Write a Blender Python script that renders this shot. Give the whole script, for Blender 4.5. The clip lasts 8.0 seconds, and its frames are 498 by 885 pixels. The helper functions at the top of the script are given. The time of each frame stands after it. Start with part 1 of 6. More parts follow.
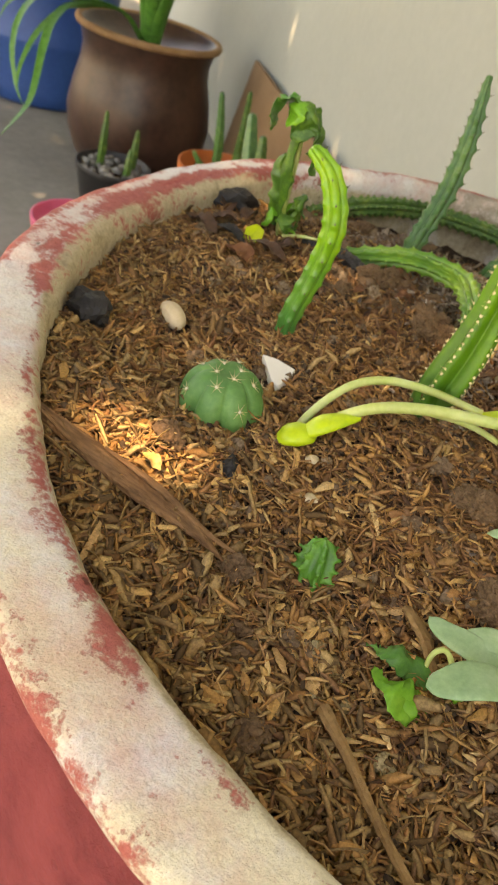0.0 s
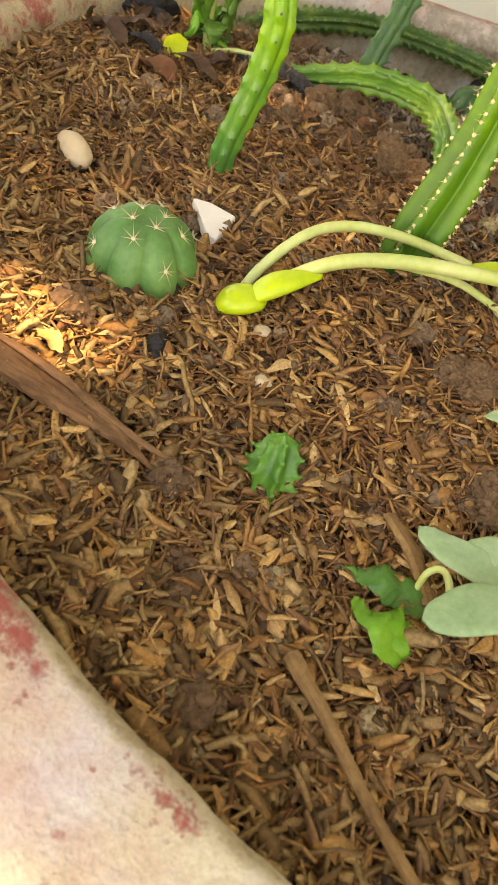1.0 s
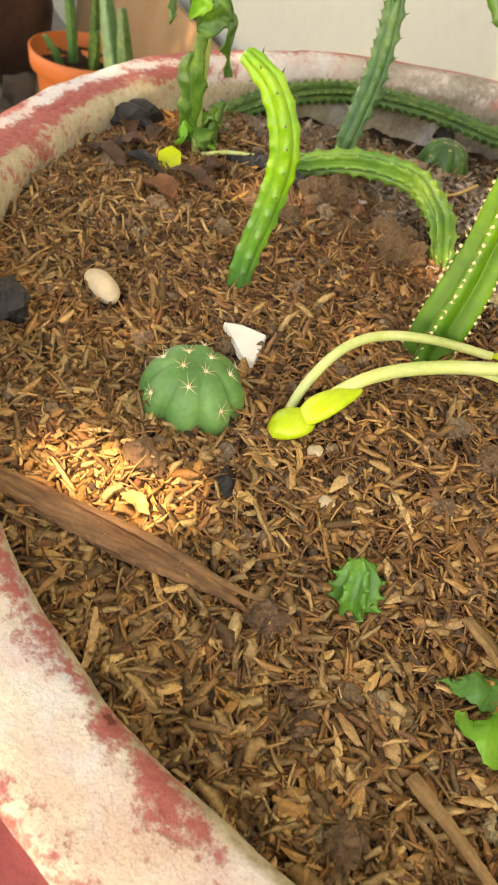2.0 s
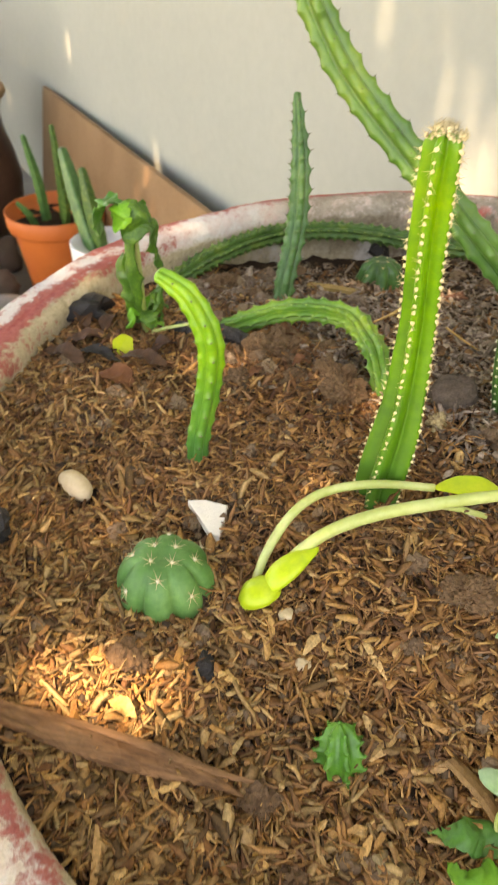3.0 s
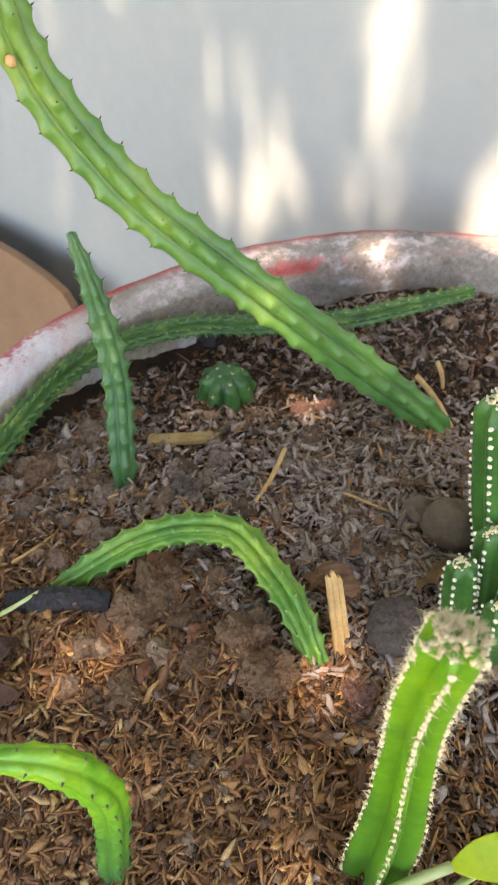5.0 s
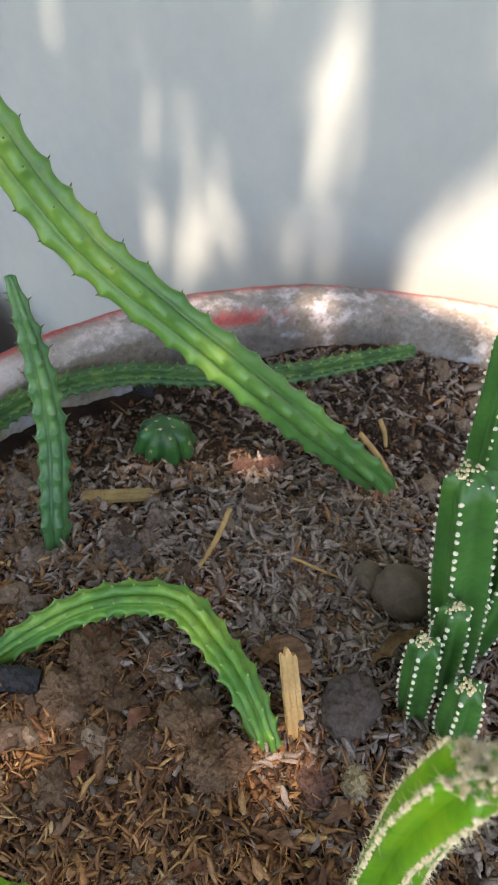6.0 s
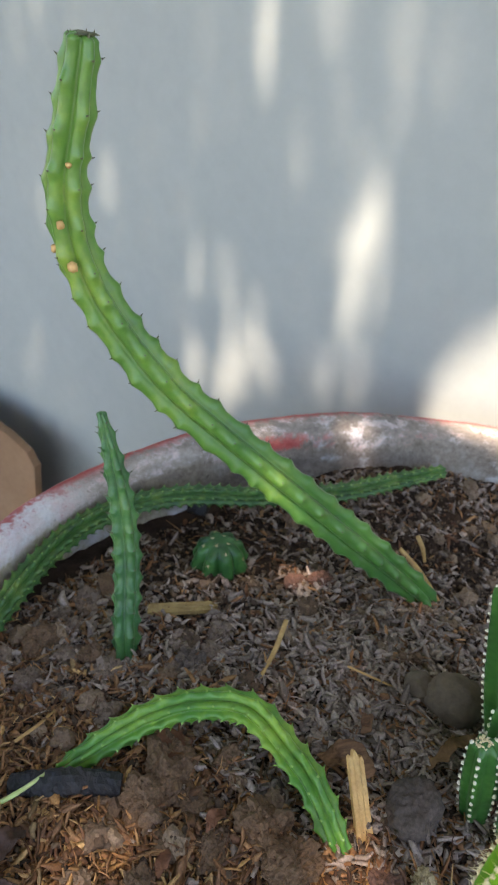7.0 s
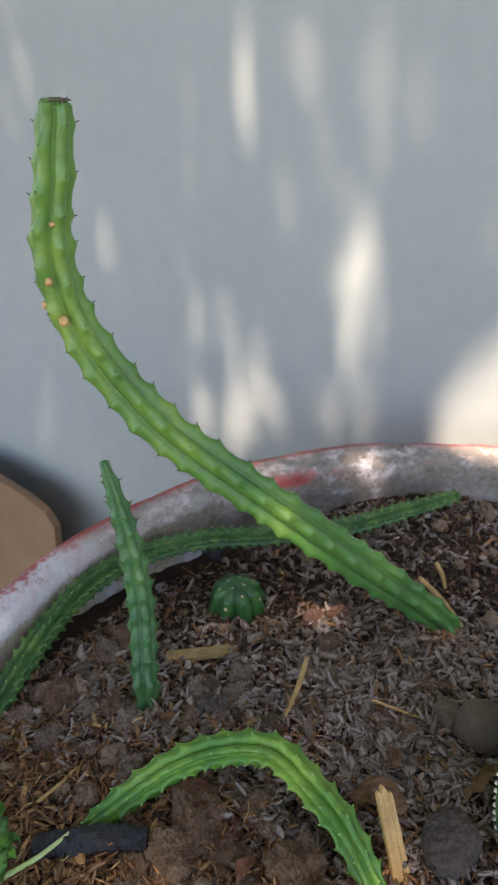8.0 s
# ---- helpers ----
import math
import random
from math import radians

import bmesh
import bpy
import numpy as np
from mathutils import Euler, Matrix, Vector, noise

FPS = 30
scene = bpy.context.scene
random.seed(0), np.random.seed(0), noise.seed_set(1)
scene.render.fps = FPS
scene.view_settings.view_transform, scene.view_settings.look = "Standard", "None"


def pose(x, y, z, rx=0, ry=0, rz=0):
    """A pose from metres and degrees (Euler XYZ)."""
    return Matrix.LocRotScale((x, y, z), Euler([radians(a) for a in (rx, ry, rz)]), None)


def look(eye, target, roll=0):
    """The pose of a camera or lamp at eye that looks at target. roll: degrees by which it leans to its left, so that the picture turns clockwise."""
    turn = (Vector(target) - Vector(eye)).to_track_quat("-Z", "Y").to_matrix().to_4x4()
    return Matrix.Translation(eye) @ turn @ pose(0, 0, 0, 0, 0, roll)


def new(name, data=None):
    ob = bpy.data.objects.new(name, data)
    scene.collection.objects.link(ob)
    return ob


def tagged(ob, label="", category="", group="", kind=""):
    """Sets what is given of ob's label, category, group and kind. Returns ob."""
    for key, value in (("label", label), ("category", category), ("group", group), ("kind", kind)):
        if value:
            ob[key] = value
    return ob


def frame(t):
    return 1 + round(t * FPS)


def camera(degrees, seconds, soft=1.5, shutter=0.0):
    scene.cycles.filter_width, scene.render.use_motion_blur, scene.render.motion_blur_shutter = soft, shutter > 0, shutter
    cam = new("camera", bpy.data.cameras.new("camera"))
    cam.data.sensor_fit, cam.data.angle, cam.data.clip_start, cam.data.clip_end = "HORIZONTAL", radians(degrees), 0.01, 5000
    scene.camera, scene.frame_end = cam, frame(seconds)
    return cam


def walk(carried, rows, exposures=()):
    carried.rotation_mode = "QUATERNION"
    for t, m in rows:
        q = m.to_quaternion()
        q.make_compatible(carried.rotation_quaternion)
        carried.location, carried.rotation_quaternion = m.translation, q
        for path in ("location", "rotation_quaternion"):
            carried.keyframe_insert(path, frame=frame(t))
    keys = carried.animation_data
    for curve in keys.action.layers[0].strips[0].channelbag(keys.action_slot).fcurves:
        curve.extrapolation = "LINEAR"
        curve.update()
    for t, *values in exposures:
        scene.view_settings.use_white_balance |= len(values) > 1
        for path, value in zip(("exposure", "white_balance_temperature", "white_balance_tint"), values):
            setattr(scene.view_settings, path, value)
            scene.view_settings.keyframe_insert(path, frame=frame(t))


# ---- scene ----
cam = camera(38.5, 8.0, soft=1.4, shutter=0.2)
cam.data.dof.use_dof, cam.data.dof.focus_distance, cam.data.dof.aperture_fstop = True, 0.22, 46.0
EXPOSURES = [(0.0, 2.32, 12600, 20), (0.5, 2.42, 13100, 22.5), (1.0, 2.6, 13500, 23), (2.5, 2.86, 12700, 21), (3.0, 2.68, 11500, 20.5), (3.5, 2.63, 10400, 20.5), (4.0, 2.40, 9400, 22.5), (4.5, 2.3, 8500, 24), (5.0, 2.6, 7900, 23), (6.5, 2.0, 7050, 19.5), (7.0, 1.98, 6950, 18.5), (8.0, 1.79, 6950, 21.5)]
PATH = [
    (0, (0.1160, -0.0216, 0.1688), (-0.1440, 1.2160, -0.8120), 17.3),
    (0.5, (0.1112, 0.0024, 0.1440), (-0.0440, 1.1856, -0.9208), 19.3),
    (1, (0.1088, 0.0240, 0.1312), (0.0816, 1.1432, -1.0120), 21.9),
    (1.2, (0.0912, 0.0296, 0.1336), (0.0832, 1.1416, -1.0168), 22.0),
    (2.3, (0.0728, 0.0312, 0.1728), (0.0408, 1.2016, -0.9184), 11.4),
    (2.5, (0.0744, 0.0272, 0.1792), (0.0096, 1.2312, -0.8736), 9.3),
    (3, (0.0944, 0.0408, 0.2040), (-0.0048, 1.2864, -0.7944), 0.5),
    (3.5, (0.1080, 0.1000, 0.2256), (-0.0264, 1.3440, -0.7712), -9.0),
    (4, (0.0976, 0.1520, 0.2424), (0.1152, 1.3032, -0.8688), -8.0),
    (4.5, (0.0960, 0.1976, 0.2456), (0.2016, 1.2232, -0.9776), -9.1),
    (5, (0.0864, 0.2184, 0.2608), (0.3520, 1.2648, -0.9200), -2.9),
    (6.5, (0.0664, 0.2440, 0.2536), (0.5624, 1.3384, -0.8032), 5.3),
    (7, (0.0480, 0.2240, 0.2776), (0.5360, 1.4400, -0.6416), 3.7),
    (7.5, (0.0464, 0.2184, 0.2784), (0.4992, 1.4904, -0.5800), 1.6),
    (8, (0.0552, 0.2176, 0.2744), (0.5168, 1.5048, -0.5560), -2.2),
]
walk(cam, [(t, look(eye, target, roll)) for t, eye, target, roll in PATH], EXPOSURES)

# ---- world, sun ----
world = bpy.data.worlds.new("world")
scene.world = world
world.use_nodes = True
SUN_WAY = Vector((-0.345, -0.245, 0.86)).normalized()      # towards the sun
wt = world.node_tree
sky = wt.nodes.new("ShaderNodeTexSky")
sky.sky_type, sky.sun_disc = "NISHITA", False
sky.sun_elevation = math.asin(SUN_WAY.z)
sky.sun_rotation = math.atan2(SUN_WAY.x, SUN_WAY.y)
wt.links.new(sky.outputs["Color"], wt.nodes["Background"].inputs["Color"])
wt.nodes["Background"].inputs["Strength"].default_value = 0.15
sun_data = bpy.data.lights.new("sun", "SUN")
sun_data.energy, sun_data.angle, sun_data.color = 4.2, radians(0.53), (1.0, 0.88, 0.76)
sun = new("sun", sun_data)
sun.matrix_world = look(SUN_WAY * 6, (0, 0, 0))

# ---- the plan ----
POT_X, POT_Y, R_IN, R_OUT = 0.209, 0.310, 0.261, 0.290    # planter: centre and radii of its rim
GROUND = -0.544
WALL_N = Vector((0.818, 0.575, 0)).normalized()           # from the yard into the wall
WALL_T = Vector((0.575, -0.818, 0)).normalized()          # along the wall
WALL_AT = 0.656
rng = np.random.RandomState(7)


def rim_z(x, y):
    """The rim stands a little out of level."""
    return 0.0102 - 0.0228 * x + 0.0136 * y


# ---- small builders ----
def link(name, mesh, mat, parent=None, label="", smooth=True):
    ob = new(name, mesh)
    if mat:
        mesh.materials.append(mat)
    if smooth:
        mesh.polygons.foreach_set("use_smooth", [True] * len(mesh.polygons))
    if parent:
        ob.parent = parent
    if label:
        ob["label"] = label
    return ob


def mesh_of(name, verts, faces):
    me = bpy.data.meshes.new(name)
    me.from_pydata([tuple(v) for v in np.asarray(verts, float).tolist()], [], faces)
    me.update()
    return me


def part(name, bm, mat, parent, label="", smooth=True):
    """One bmesh as one mesh object under a thing or a part."""
    me = bpy.data.meshes.new(name)
    bmesh.ops.recalc_face_normals(bm, faces=bm.faces[:])
    bm.to_mesh(me)
    bm.free()
    return link(name, me, mat, parent, label, smooth)


def thing(name, place, label, category, group="", kind=""):
    ob = new(name)
    ob.location = place
    ob.empty_display_size = 0.02
    return tagged(ob, label, category, group, kind)


def eased(values, n):
    """n even samples of a smooth curve through values."""
    v = np.asarray(values, float)
    e = np.r_[2 * v[0] - v[1], v, 2 * v[-1] - v[-2]]
    q = np.linspace(0, len(v) - 1, n)
    i = np.minimum(q.astype(int), len(v) - 2)
    t = q - i
    a, b, c, d = e[i], e[i + 1], e[i + 2], e[i + 3]
    out = 0.5 * (2 * b + (c - a) * t + (2 * a - 5 * b + 4 * c - d) * t * t + (3 * b - a - 3 * c + d) * t ** 3)
    return np.maximum(out, 0.3 * v.min())


def spline(pts, n):
    """n even samples along a smooth curve through pts."""
    p = np.asarray(pts, float)
    ext = np.vstack([2 * p[0] - p[1], p, 2 * p[-1] - p[-2]])
    out = []
    for i in range(len(p) - 1):
        a, b, c, d = ext[i:i + 4]
        for t in np.linspace(0, 1, 24, endpoint=False):
            out.append(0.5 * (2 * b + (c - a) * t + (2 * a - 5 * b + 4 * c - d) * t * t + (3 * b - a - 3 * c + d) * t ** 3))
    out.append(p[-1])
    out = np.array(out)
    s = np.r_[0, np.cumsum(np.linalg.norm(np.diff(out, axis=0), axis=1))]
    q = np.linspace(0, s[-1], n)
    return np.stack([np.interp(q, s, out[:, k]) for k in range(3)], 1), q


def frames_along(c, first=None):
    """Tangent, side and up vectors along a curve, turning as little as they can."""
    tan = np.gradient(c, axis=0)
    tan /= np.linalg.norm(tan, axis=1)[:, None]
    side = np.zeros_like(c)
    v = np.array(first if first is not None else (0.3, -1.0, 0.2), float)
    for i, t in enumerate(tan):
        v = v - t * (v @ t)
        v /= np.linalg.norm(v)
        side[i] = v
    return tan, side, np.cross(tan, side)


def tube_data(pts, radii, n=24, m=10, flat=1.0, rough=0.0, first=None, seed=0, cap=True):
    """Vertices and faces of a tube whose radii follow the curve; flat squeezes it, rough makes it uneven."""
    c, s = spline(pts, n)
    tan, side, up = frames_along(c, first)
    r = eased(radii, n)
    a = np.linspace(0, 2 * np.pi, m, endpoint=False)
    rs = np.random.RandomState(seed)
    k = 1 + rough * rs.uniform(-1, 1, (n, m))
    v = c[:, None] + (r[:, None] * k)[..., None] * (np.cos(a)[None, :, None] * side[:, None] + flat * np.sin(a)[None, :, None] * up[:, None])
    f = [(i * m + j, i * m + (j + 1) % m, (i + 1) * m + (j + 1) % m, (i + 1) * m + j) for i in range(n - 1) for j in range(m)]
    if cap:
        f += [tuple(range(m))[::-1], tuple((n - 1) * m + j for j in range(m))]
    return v.reshape(-1, 3), f


def lathe_data(profile, n):
    """Profile of (r, z) turned about z."""
    a = np.linspace(0, 2 * np.pi, n, endpoint=False)
    p = np.asarray(profile, float)
    v = np.stack([p[:, None, 0] * np.cos(a), p[:, None, 0] * np.sin(a), np.repeat(p[:, None, 1], n, 1)], -1)
    f = [(i * n + j, i * n + (j + 1) % n, (i + 1) * n + (j + 1) % n, (i + 1) * n + j) for i in range(len(p) - 1) for j in range(n)]
    return v.reshape(-1, 3), f


def joined(pieces):
    """Several (verts, faces) as one."""
    vs, fs, k = [], [], 0
    for v, f in pieces:
        vs.append(np.asarray(v, float))
        fs += [tuple(i + k for i in g) for g in f]
        k += len(v)
    return np.vstack(vs), fs


def lump_data(place, size, rough=0.18, seed=0, level=2, grain=0.0):
    """An uneven stone or clod."""
    bm = bmesh.new()
    bmesh.ops.create_icosphere(bm, subdivisions=level, radius=1.0)
    rs = np.random.RandomState(seed)
    off = Vector(rs.uniform(-50, 50, 3))
    out = []
    for v in bm.verts:
        k = 1 + rough * (1.5 * noise.noise(v.co * 1.3 + off) + 0.7 * noise.noise(v.co * 3.1 + off) + 0.45 * noise.noise(v.co * 7.0 + off))
        if grain:
            k -= 1.3 * grain * max(0.0, 1 - abs(noise.noise(v.co * 2.3 - off)) / 0.13)      # cracks
            k += grain * (noise.noise(v.co * 5.0 + off) + 0.8 * noise.noise(v.co * 11.0 + off) + 0.7 * noise.noise(v.co * 22.0 + off))
        out.append([v.co[i] * k * size[i] for i in range(3)])
    f = [tuple(v.index for v in g.verts) for g in bm.faces]
    bm.free()
    q = rs.uniform(0, 2 * np.pi)
    v = np.array(out) @ np.array([[math.cos(q), math.sin(q), 0], [-math.sin(q), math.cos(q), 0], [0, 0, 1]])
    return v + np.asarray(place), f


# ---- materials ----
def material(name, rough=0.8, spec=0.5):
    mat = bpy.data.materials.new(name)
    mat.use_nodes = True
    b = mat.node_tree.nodes["Principled BSDF"]
    b.inputs["Roughness"].default_value = rough
    b.inputs["Specular IOR Level"].default_value = spec
    return mat, mat.node_tree, b


def node(tree, kind, **inputs):
    nd = tree.nodes.new("ShaderNode" + kind)
    for key, value in inputs.items():
        nd.inputs[key.replace("_", " ")].default_value = value
    return nd


def coords(tree):
    return tree.nodes.new("ShaderNodeTexCoord").outputs["Object"]


def noise_tex(tree, scale, detail=4.0, rough=0.55, at=None):
    nd = node(tree, "TexNoise", Scale=scale, Detail=detail, Roughness=rough)
    tree.links.new(at or coords(tree), nd.inputs["Vector"])
    return nd.outputs["Fac"]


def ramp(tree, fac, stops):
    nd = tree.nodes.new("ShaderNodeValToRGB")
    els = nd.color_ramp.elements
    while len(els) < len(stops):
        els.new(0.5)
    for e, (at, col) in zip(els, stops):
        e.position, e.color = at, (*col, 1) if len(col) == 3 else col
    tree.links.new(fac, nd.inputs["Fac"])
    return nd.outputs["Color"]


def grey(v):
    return (v, v, v)


def mix(tree, fac, a, b, how="MIX"):
    nd = tree.nodes.new("ShaderNodeMix")
    nd.data_type, nd.blend_type = "RGBA", how
    for value, key in ((fac, 0), (a, 6), (b, 7)):
        if isinstance(value, (int, float)):
            nd.inputs[key].default_value = value
        elif isinstance(value, tuple):
            nd.inputs[key].default_value = (*value, 1)
        else:
            tree.links.new(value, nd.inputs[key])
    return nd.outputs[2]


def math_node(tree, how, a, b=0.0):
    nd = tree.nodes.new("ShaderNodeMath")
    nd.operation = how
    for i, value in enumerate((a, b)):
        if isinstance(value, (int, float)):
            nd.inputs[i].default_value = value
        else:
            tree.links.new(value, nd.inputs[i])
    return nd.outputs[0]


def bump(tree, bsdf, height, strength=0.3, distance=0.001):
    nd = node(tree, "Bump", Strength=strength, Distance=distance)
    tree.links.new(height, nd.inputs["Height"])
    tree.links.new(nd.outputs["Normal"], bsdf.inputs["Normal"])


def mottled(name, dark, light, scale=40.0, rough=0.8, spec=0.5, fine=None, bump_by=0.3, distance=0.001, at=(0.3, 0.7), way=None):
    """Two tones in patches with a fine grain over them."""
    mat, t, b = material(name, rough, spec)
    where = None
    if way is not None:                          # a grain that runs along one direction
        turn = t.nodes.new("ShaderNodeMapping")
        turn.vector_type = "TEXTURE"
        turn.inputs["Rotation"].default_value = (0, 0, radians(way))
        turn.inputs["Scale"].default_value = (9.0, 1.0, 1.0)
        t.links.new(coords(t), turn.inputs["Vector"])
        where = turn.outputs["Vector"]
    big = noise_tex(t, scale, 3.0)
    small = noise_tex(t, fine or scale * 7, 5.0, 0.65, where)
    share = 0.75 if where else 0.4
    both = math_node(t, "ADD", math_node(t, "MULTIPLY", big, 1 - share), math_node(t, "MULTIPLY", small, share))
    t.links.new(ramp(t, both, [(at[0], dark), (at[1], light)]), b.inputs["Base Color"])
    if bump_by:
        bump(t, b, small, bump_by, distance)
    return mat


def flesh(name, dark, mid, light, scale=90.0, rough=0.42, sub=0.12, foot=None):
    """Waxy plant flesh."""
    mat, t, b = material(name, rough, 0.45)
    big = noise_tex(t, scale, 3.0)
    small = noise_tex(t, scale * 9, 4.0, 0.6)
    both = math_node(t, "ADD", math_node(t, "MULTIPLY", big, 0.7), math_node(t, "MULTIPLY", small, 0.3))
    col = ramp(t, both, [(0.3, dark), (0.5, mid), (0.72, light)])
    if foot:                                     # towards the foot the flesh blends into another tone
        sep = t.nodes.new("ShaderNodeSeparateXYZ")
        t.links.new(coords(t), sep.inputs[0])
        foot_mix = ramp(t, math_node(t, "ADD", math_node(t, "MULTIPLY", sep.outputs[2], 1 / foot[0]), math_node(t, "MULTIPLY", big, 0.5)), [(0.35, grey(1.0)), (1.0, grey(0.0))])
        col = mix(t, foot_mix, col, foot[1])
    t.links.new(col, b.inputs["Base Color"])
    b.inputs["Subsurface Weight"].default_value = sub
    b.inputs["Subsurface Radius"].default_value = (0.6, 1.0, 0.25)
    b.inputs["Subsurface Scale"].default_value = 0.003
    bump(t, b, small, 0.18, 0.0006)
    return mat


def husk(name, tones, rough=0.75):
    """Many small loose pieces, each in a tone of its own."""
    mat, t, b = material(name, rough, 0.35)
    geo = t.nodes.new("ShaderNodeNewGeometry")
    k = len(tones) - 1
    col = ramp(t, geo.outputs["Random Per Island"], [(i / k, c) for i, c in enumerate(tones)])
    grain = noise_tex(t, 900.0, 3.0, 0.7)
    t.links.new(mix(t, 0.75, col, ramp(t, grain, [(0.25, grey(0.3)), (0.75, grey(1.32))]), "MULTIPLY"), b.inputs["Base Color"])
    bump(t, b, grain, 0.35, 0.0006)
    return mat


def painted_rim():
    """Lime-white and red paint worn off rough cement."""
    mat, t, b = material("worn_paint_on_cement", 0.82, 0.35)
    at = coords(t)
    sep = t.nodes.new("ShaderNodeSeparateXYZ")
    t.links.new(at, sep.inputs[0])
    x, y, z = sep.outputs
    r = math_node(t, "SQRT", math_node(t, "ADD", math_node(t, "MULTIPLY", x, x), math_node(t, "MULTIPLY", y, y)))
    broad, patch, fine, grit = noise_tex(t, 9.0, 3.0, 0.5, at), noise_tex(t, 48.0, 8.0, 0.74, at), noise_tex(t, 300.0, 5.0, 0.75, at), noise_tex(t, 1100.0, 3.0, 0.7, at)
    worn = math_node(t, "ADD", math_node(t, "MULTIPLY", patch, 0.6), math_node(t, "MULTIPLY", fine, 0.4))
    cement = ramp(t, worn, [(0.34, (0.3, 0.23, 0.14)), (0.5, (0.56, 0.46, 0.3)), (0.66, (0.72, 0.64, 0.47))])
    grime = ramp(t, math_node(t, "ADD", math_node(t, "MULTIPLY", worn, 0.6), math_node(t, "MULTIPLY", broad, 0.4)), [(0.40, (0.13, 0.10, 0.075)), (0.5, (0.27, 0.225, 0.175)), (0.6, (0.42, 0.38, 0.32))])
    # the side away from the yard is grimier
    behind = math_node(t, "ADD", math_node(t, "MULTIPLY", x, 1.6), math_node(t, "ADD", math_node(t, "MULTIPLY", y, 1.6), math_node(t, "MULTIPLY", broad, 1.0)))
    inside = mix(t, ramp(t, behind, [(0.62, grey(0.0)), (0.82, grey(1.0))]), cement, grime)
    lime = ramp(t, math_node(t, "ADD", math_node(t, "MULTIPLY", noise_tex(t, 22.0, 6.0, 0.7, at), 0.8), math_node(t, "MULTIPLY", z, -3.0)), [(0.52, grey(0.0)), (0.6, grey(0.9))])
    inside = mix(t, math_node(t, "MULTIPLY", lime, ramp(t, behind, [(0.55, grey(0.15)), (0.7, grey(1.0))])), inside, (0.62, 0.6, 0.57))
    fronting = ramp(t, math_node(t, "ADD", math_node(t, "ADD", y, 0.5), math_node(t, "MULTIPLY", broad, 0.2)), [(0.41, grey(1.0)), (0.53, grey(0.12))])
    white = mix(t, math_node(t, "MULTIPLY", fronting, ramp(t, noise_tex(t, 26.0, 6.0, 0.7, at), [(0.33, grey(0.0)), (0.54, grey(1.0))])),
                ramp(t, fine, [(0.28, (0.58, 0.54, 0.50)), (0.5, (0.72, 0.69, 0.67))]), ramp(t, fine, [(0.28, (0.62, 0.53, 0.35)), (0.5, (0.74, 0.67, 0.49))]))
    pink = mix(t, ramp(t, math_node(t, "ADD", math_node(t, "MULTIPLY", broad, 0.5), math_node(t, "MULTIPLY", patch, 0.5)), [(0.46, grey(0.0)), (0.58, grey(0.5))]), white, (0.62, 0.31, 0.24))
    red = ramp(t, fine, [(0.3, (0.32, 0.045, 0.04)), (0.7, (0.52, 0.14, 0.11))])
    speck0 = noise_tex(t, 90.0, 5.0, 0.75, at)
    # at its left side the inner half of the rim has lost its paint
    zone = math_node(t, "MULTIPLY", ramp(t, math_node(t, "ADD", y, 0.5), [(0.37, grey(0.0)), (0.45, grey(1.0)), (0.62, grey(1.0)), (0.69, grey(0.0))]), ramp(t, math_node(t, "ADD", x, 0.5), [(0.44, grey(1.0)), (0.56, grey(0.0))]))
    # paint sits on the top and thins out down the inner face
    top = ramp(t, math_node(t, "ADD", math_node(t, "MULTIPLY", z, 26.0), math_node(t, "ADD", 0.54, math_node(t, "MULTIPLY", worn, 0.6))), [(0.5, grey(0.0)), (0.6, grey(1.0))])
    inner = ramp(t, math_node(t, "ADD", math_node(t, "MULTIPLY", r, 60.0), math_node(t, "ADD", math_node(t, "ADD", -15.6, math_node(t, "MULTIPLY", zone, -0.42)), math_node(t, "MULTIPLY", patch, 0.7))), [(0.36, grey(0.0)), (0.5, grey(1.0))])
    # on the grimy side little of the paint is left
    far = ramp(t, behind, [(0.66, grey(0.0)), (0.8, grey(1.0))])
    left = mix(t, far, grey(1.0), ramp(t, math_node(t, "ADD", math_node(t, "MULTIPLY", patch, 0.6), math_node(t, "MULTIPLY", speck0, 0.4)), [(0.5, grey(0.1)), (0.58, grey(0.95))]))
    col = mix(t, math_node(t, "MULTIPLY", math_node(t, "MULTIPLY", top, inner), left), inside, pink)
    edge_in = ramp(t, math_node(t, "ABSOLUTE", math_node(t, "ADD", math_node(t, "MULTIPLY", zone, -0.8), math_node(t, "ADD", math_node(t, "MULTIPLY", r, 100.0), -26.35))), [(0.0, grey(0.235)), (0.85, grey(0.0))])
    edge_out = ramp(t, math_node(t, "ADD", math_node(t, "MULTIPLY", r, 100.0), -28.1), [(0.0, grey(0.0)), (0.8, grey(0.15))])
    here = ramp(t, noise_tex(t, 7.0, 3.0, 0.6, at), [(0.36, grey(0.05)), (0.62, grey(1.2))])
    edges = math_node(t, "ADD", math_node(t, "MULTIPLY", edge_in, here), math_node(t, "MULTIPLY", edge_out, math_node(t, "ADD", math_node(t, "MULTIPLY", far, 0.2), ramp(t, noise_tex(t, 9.0, 3.0, 0.6, at), [(0.35, grey(0.3)), (0.6, grey(1.3))]))))
    # behind, the red has stayed on the outer half of the top
    rear = math_node(t, "MAXIMUM", far, ramp(t, math_node(t, "ADD", y, 0.5), [(0.58, grey(0.0)), (0.68, grey(1.0))]))
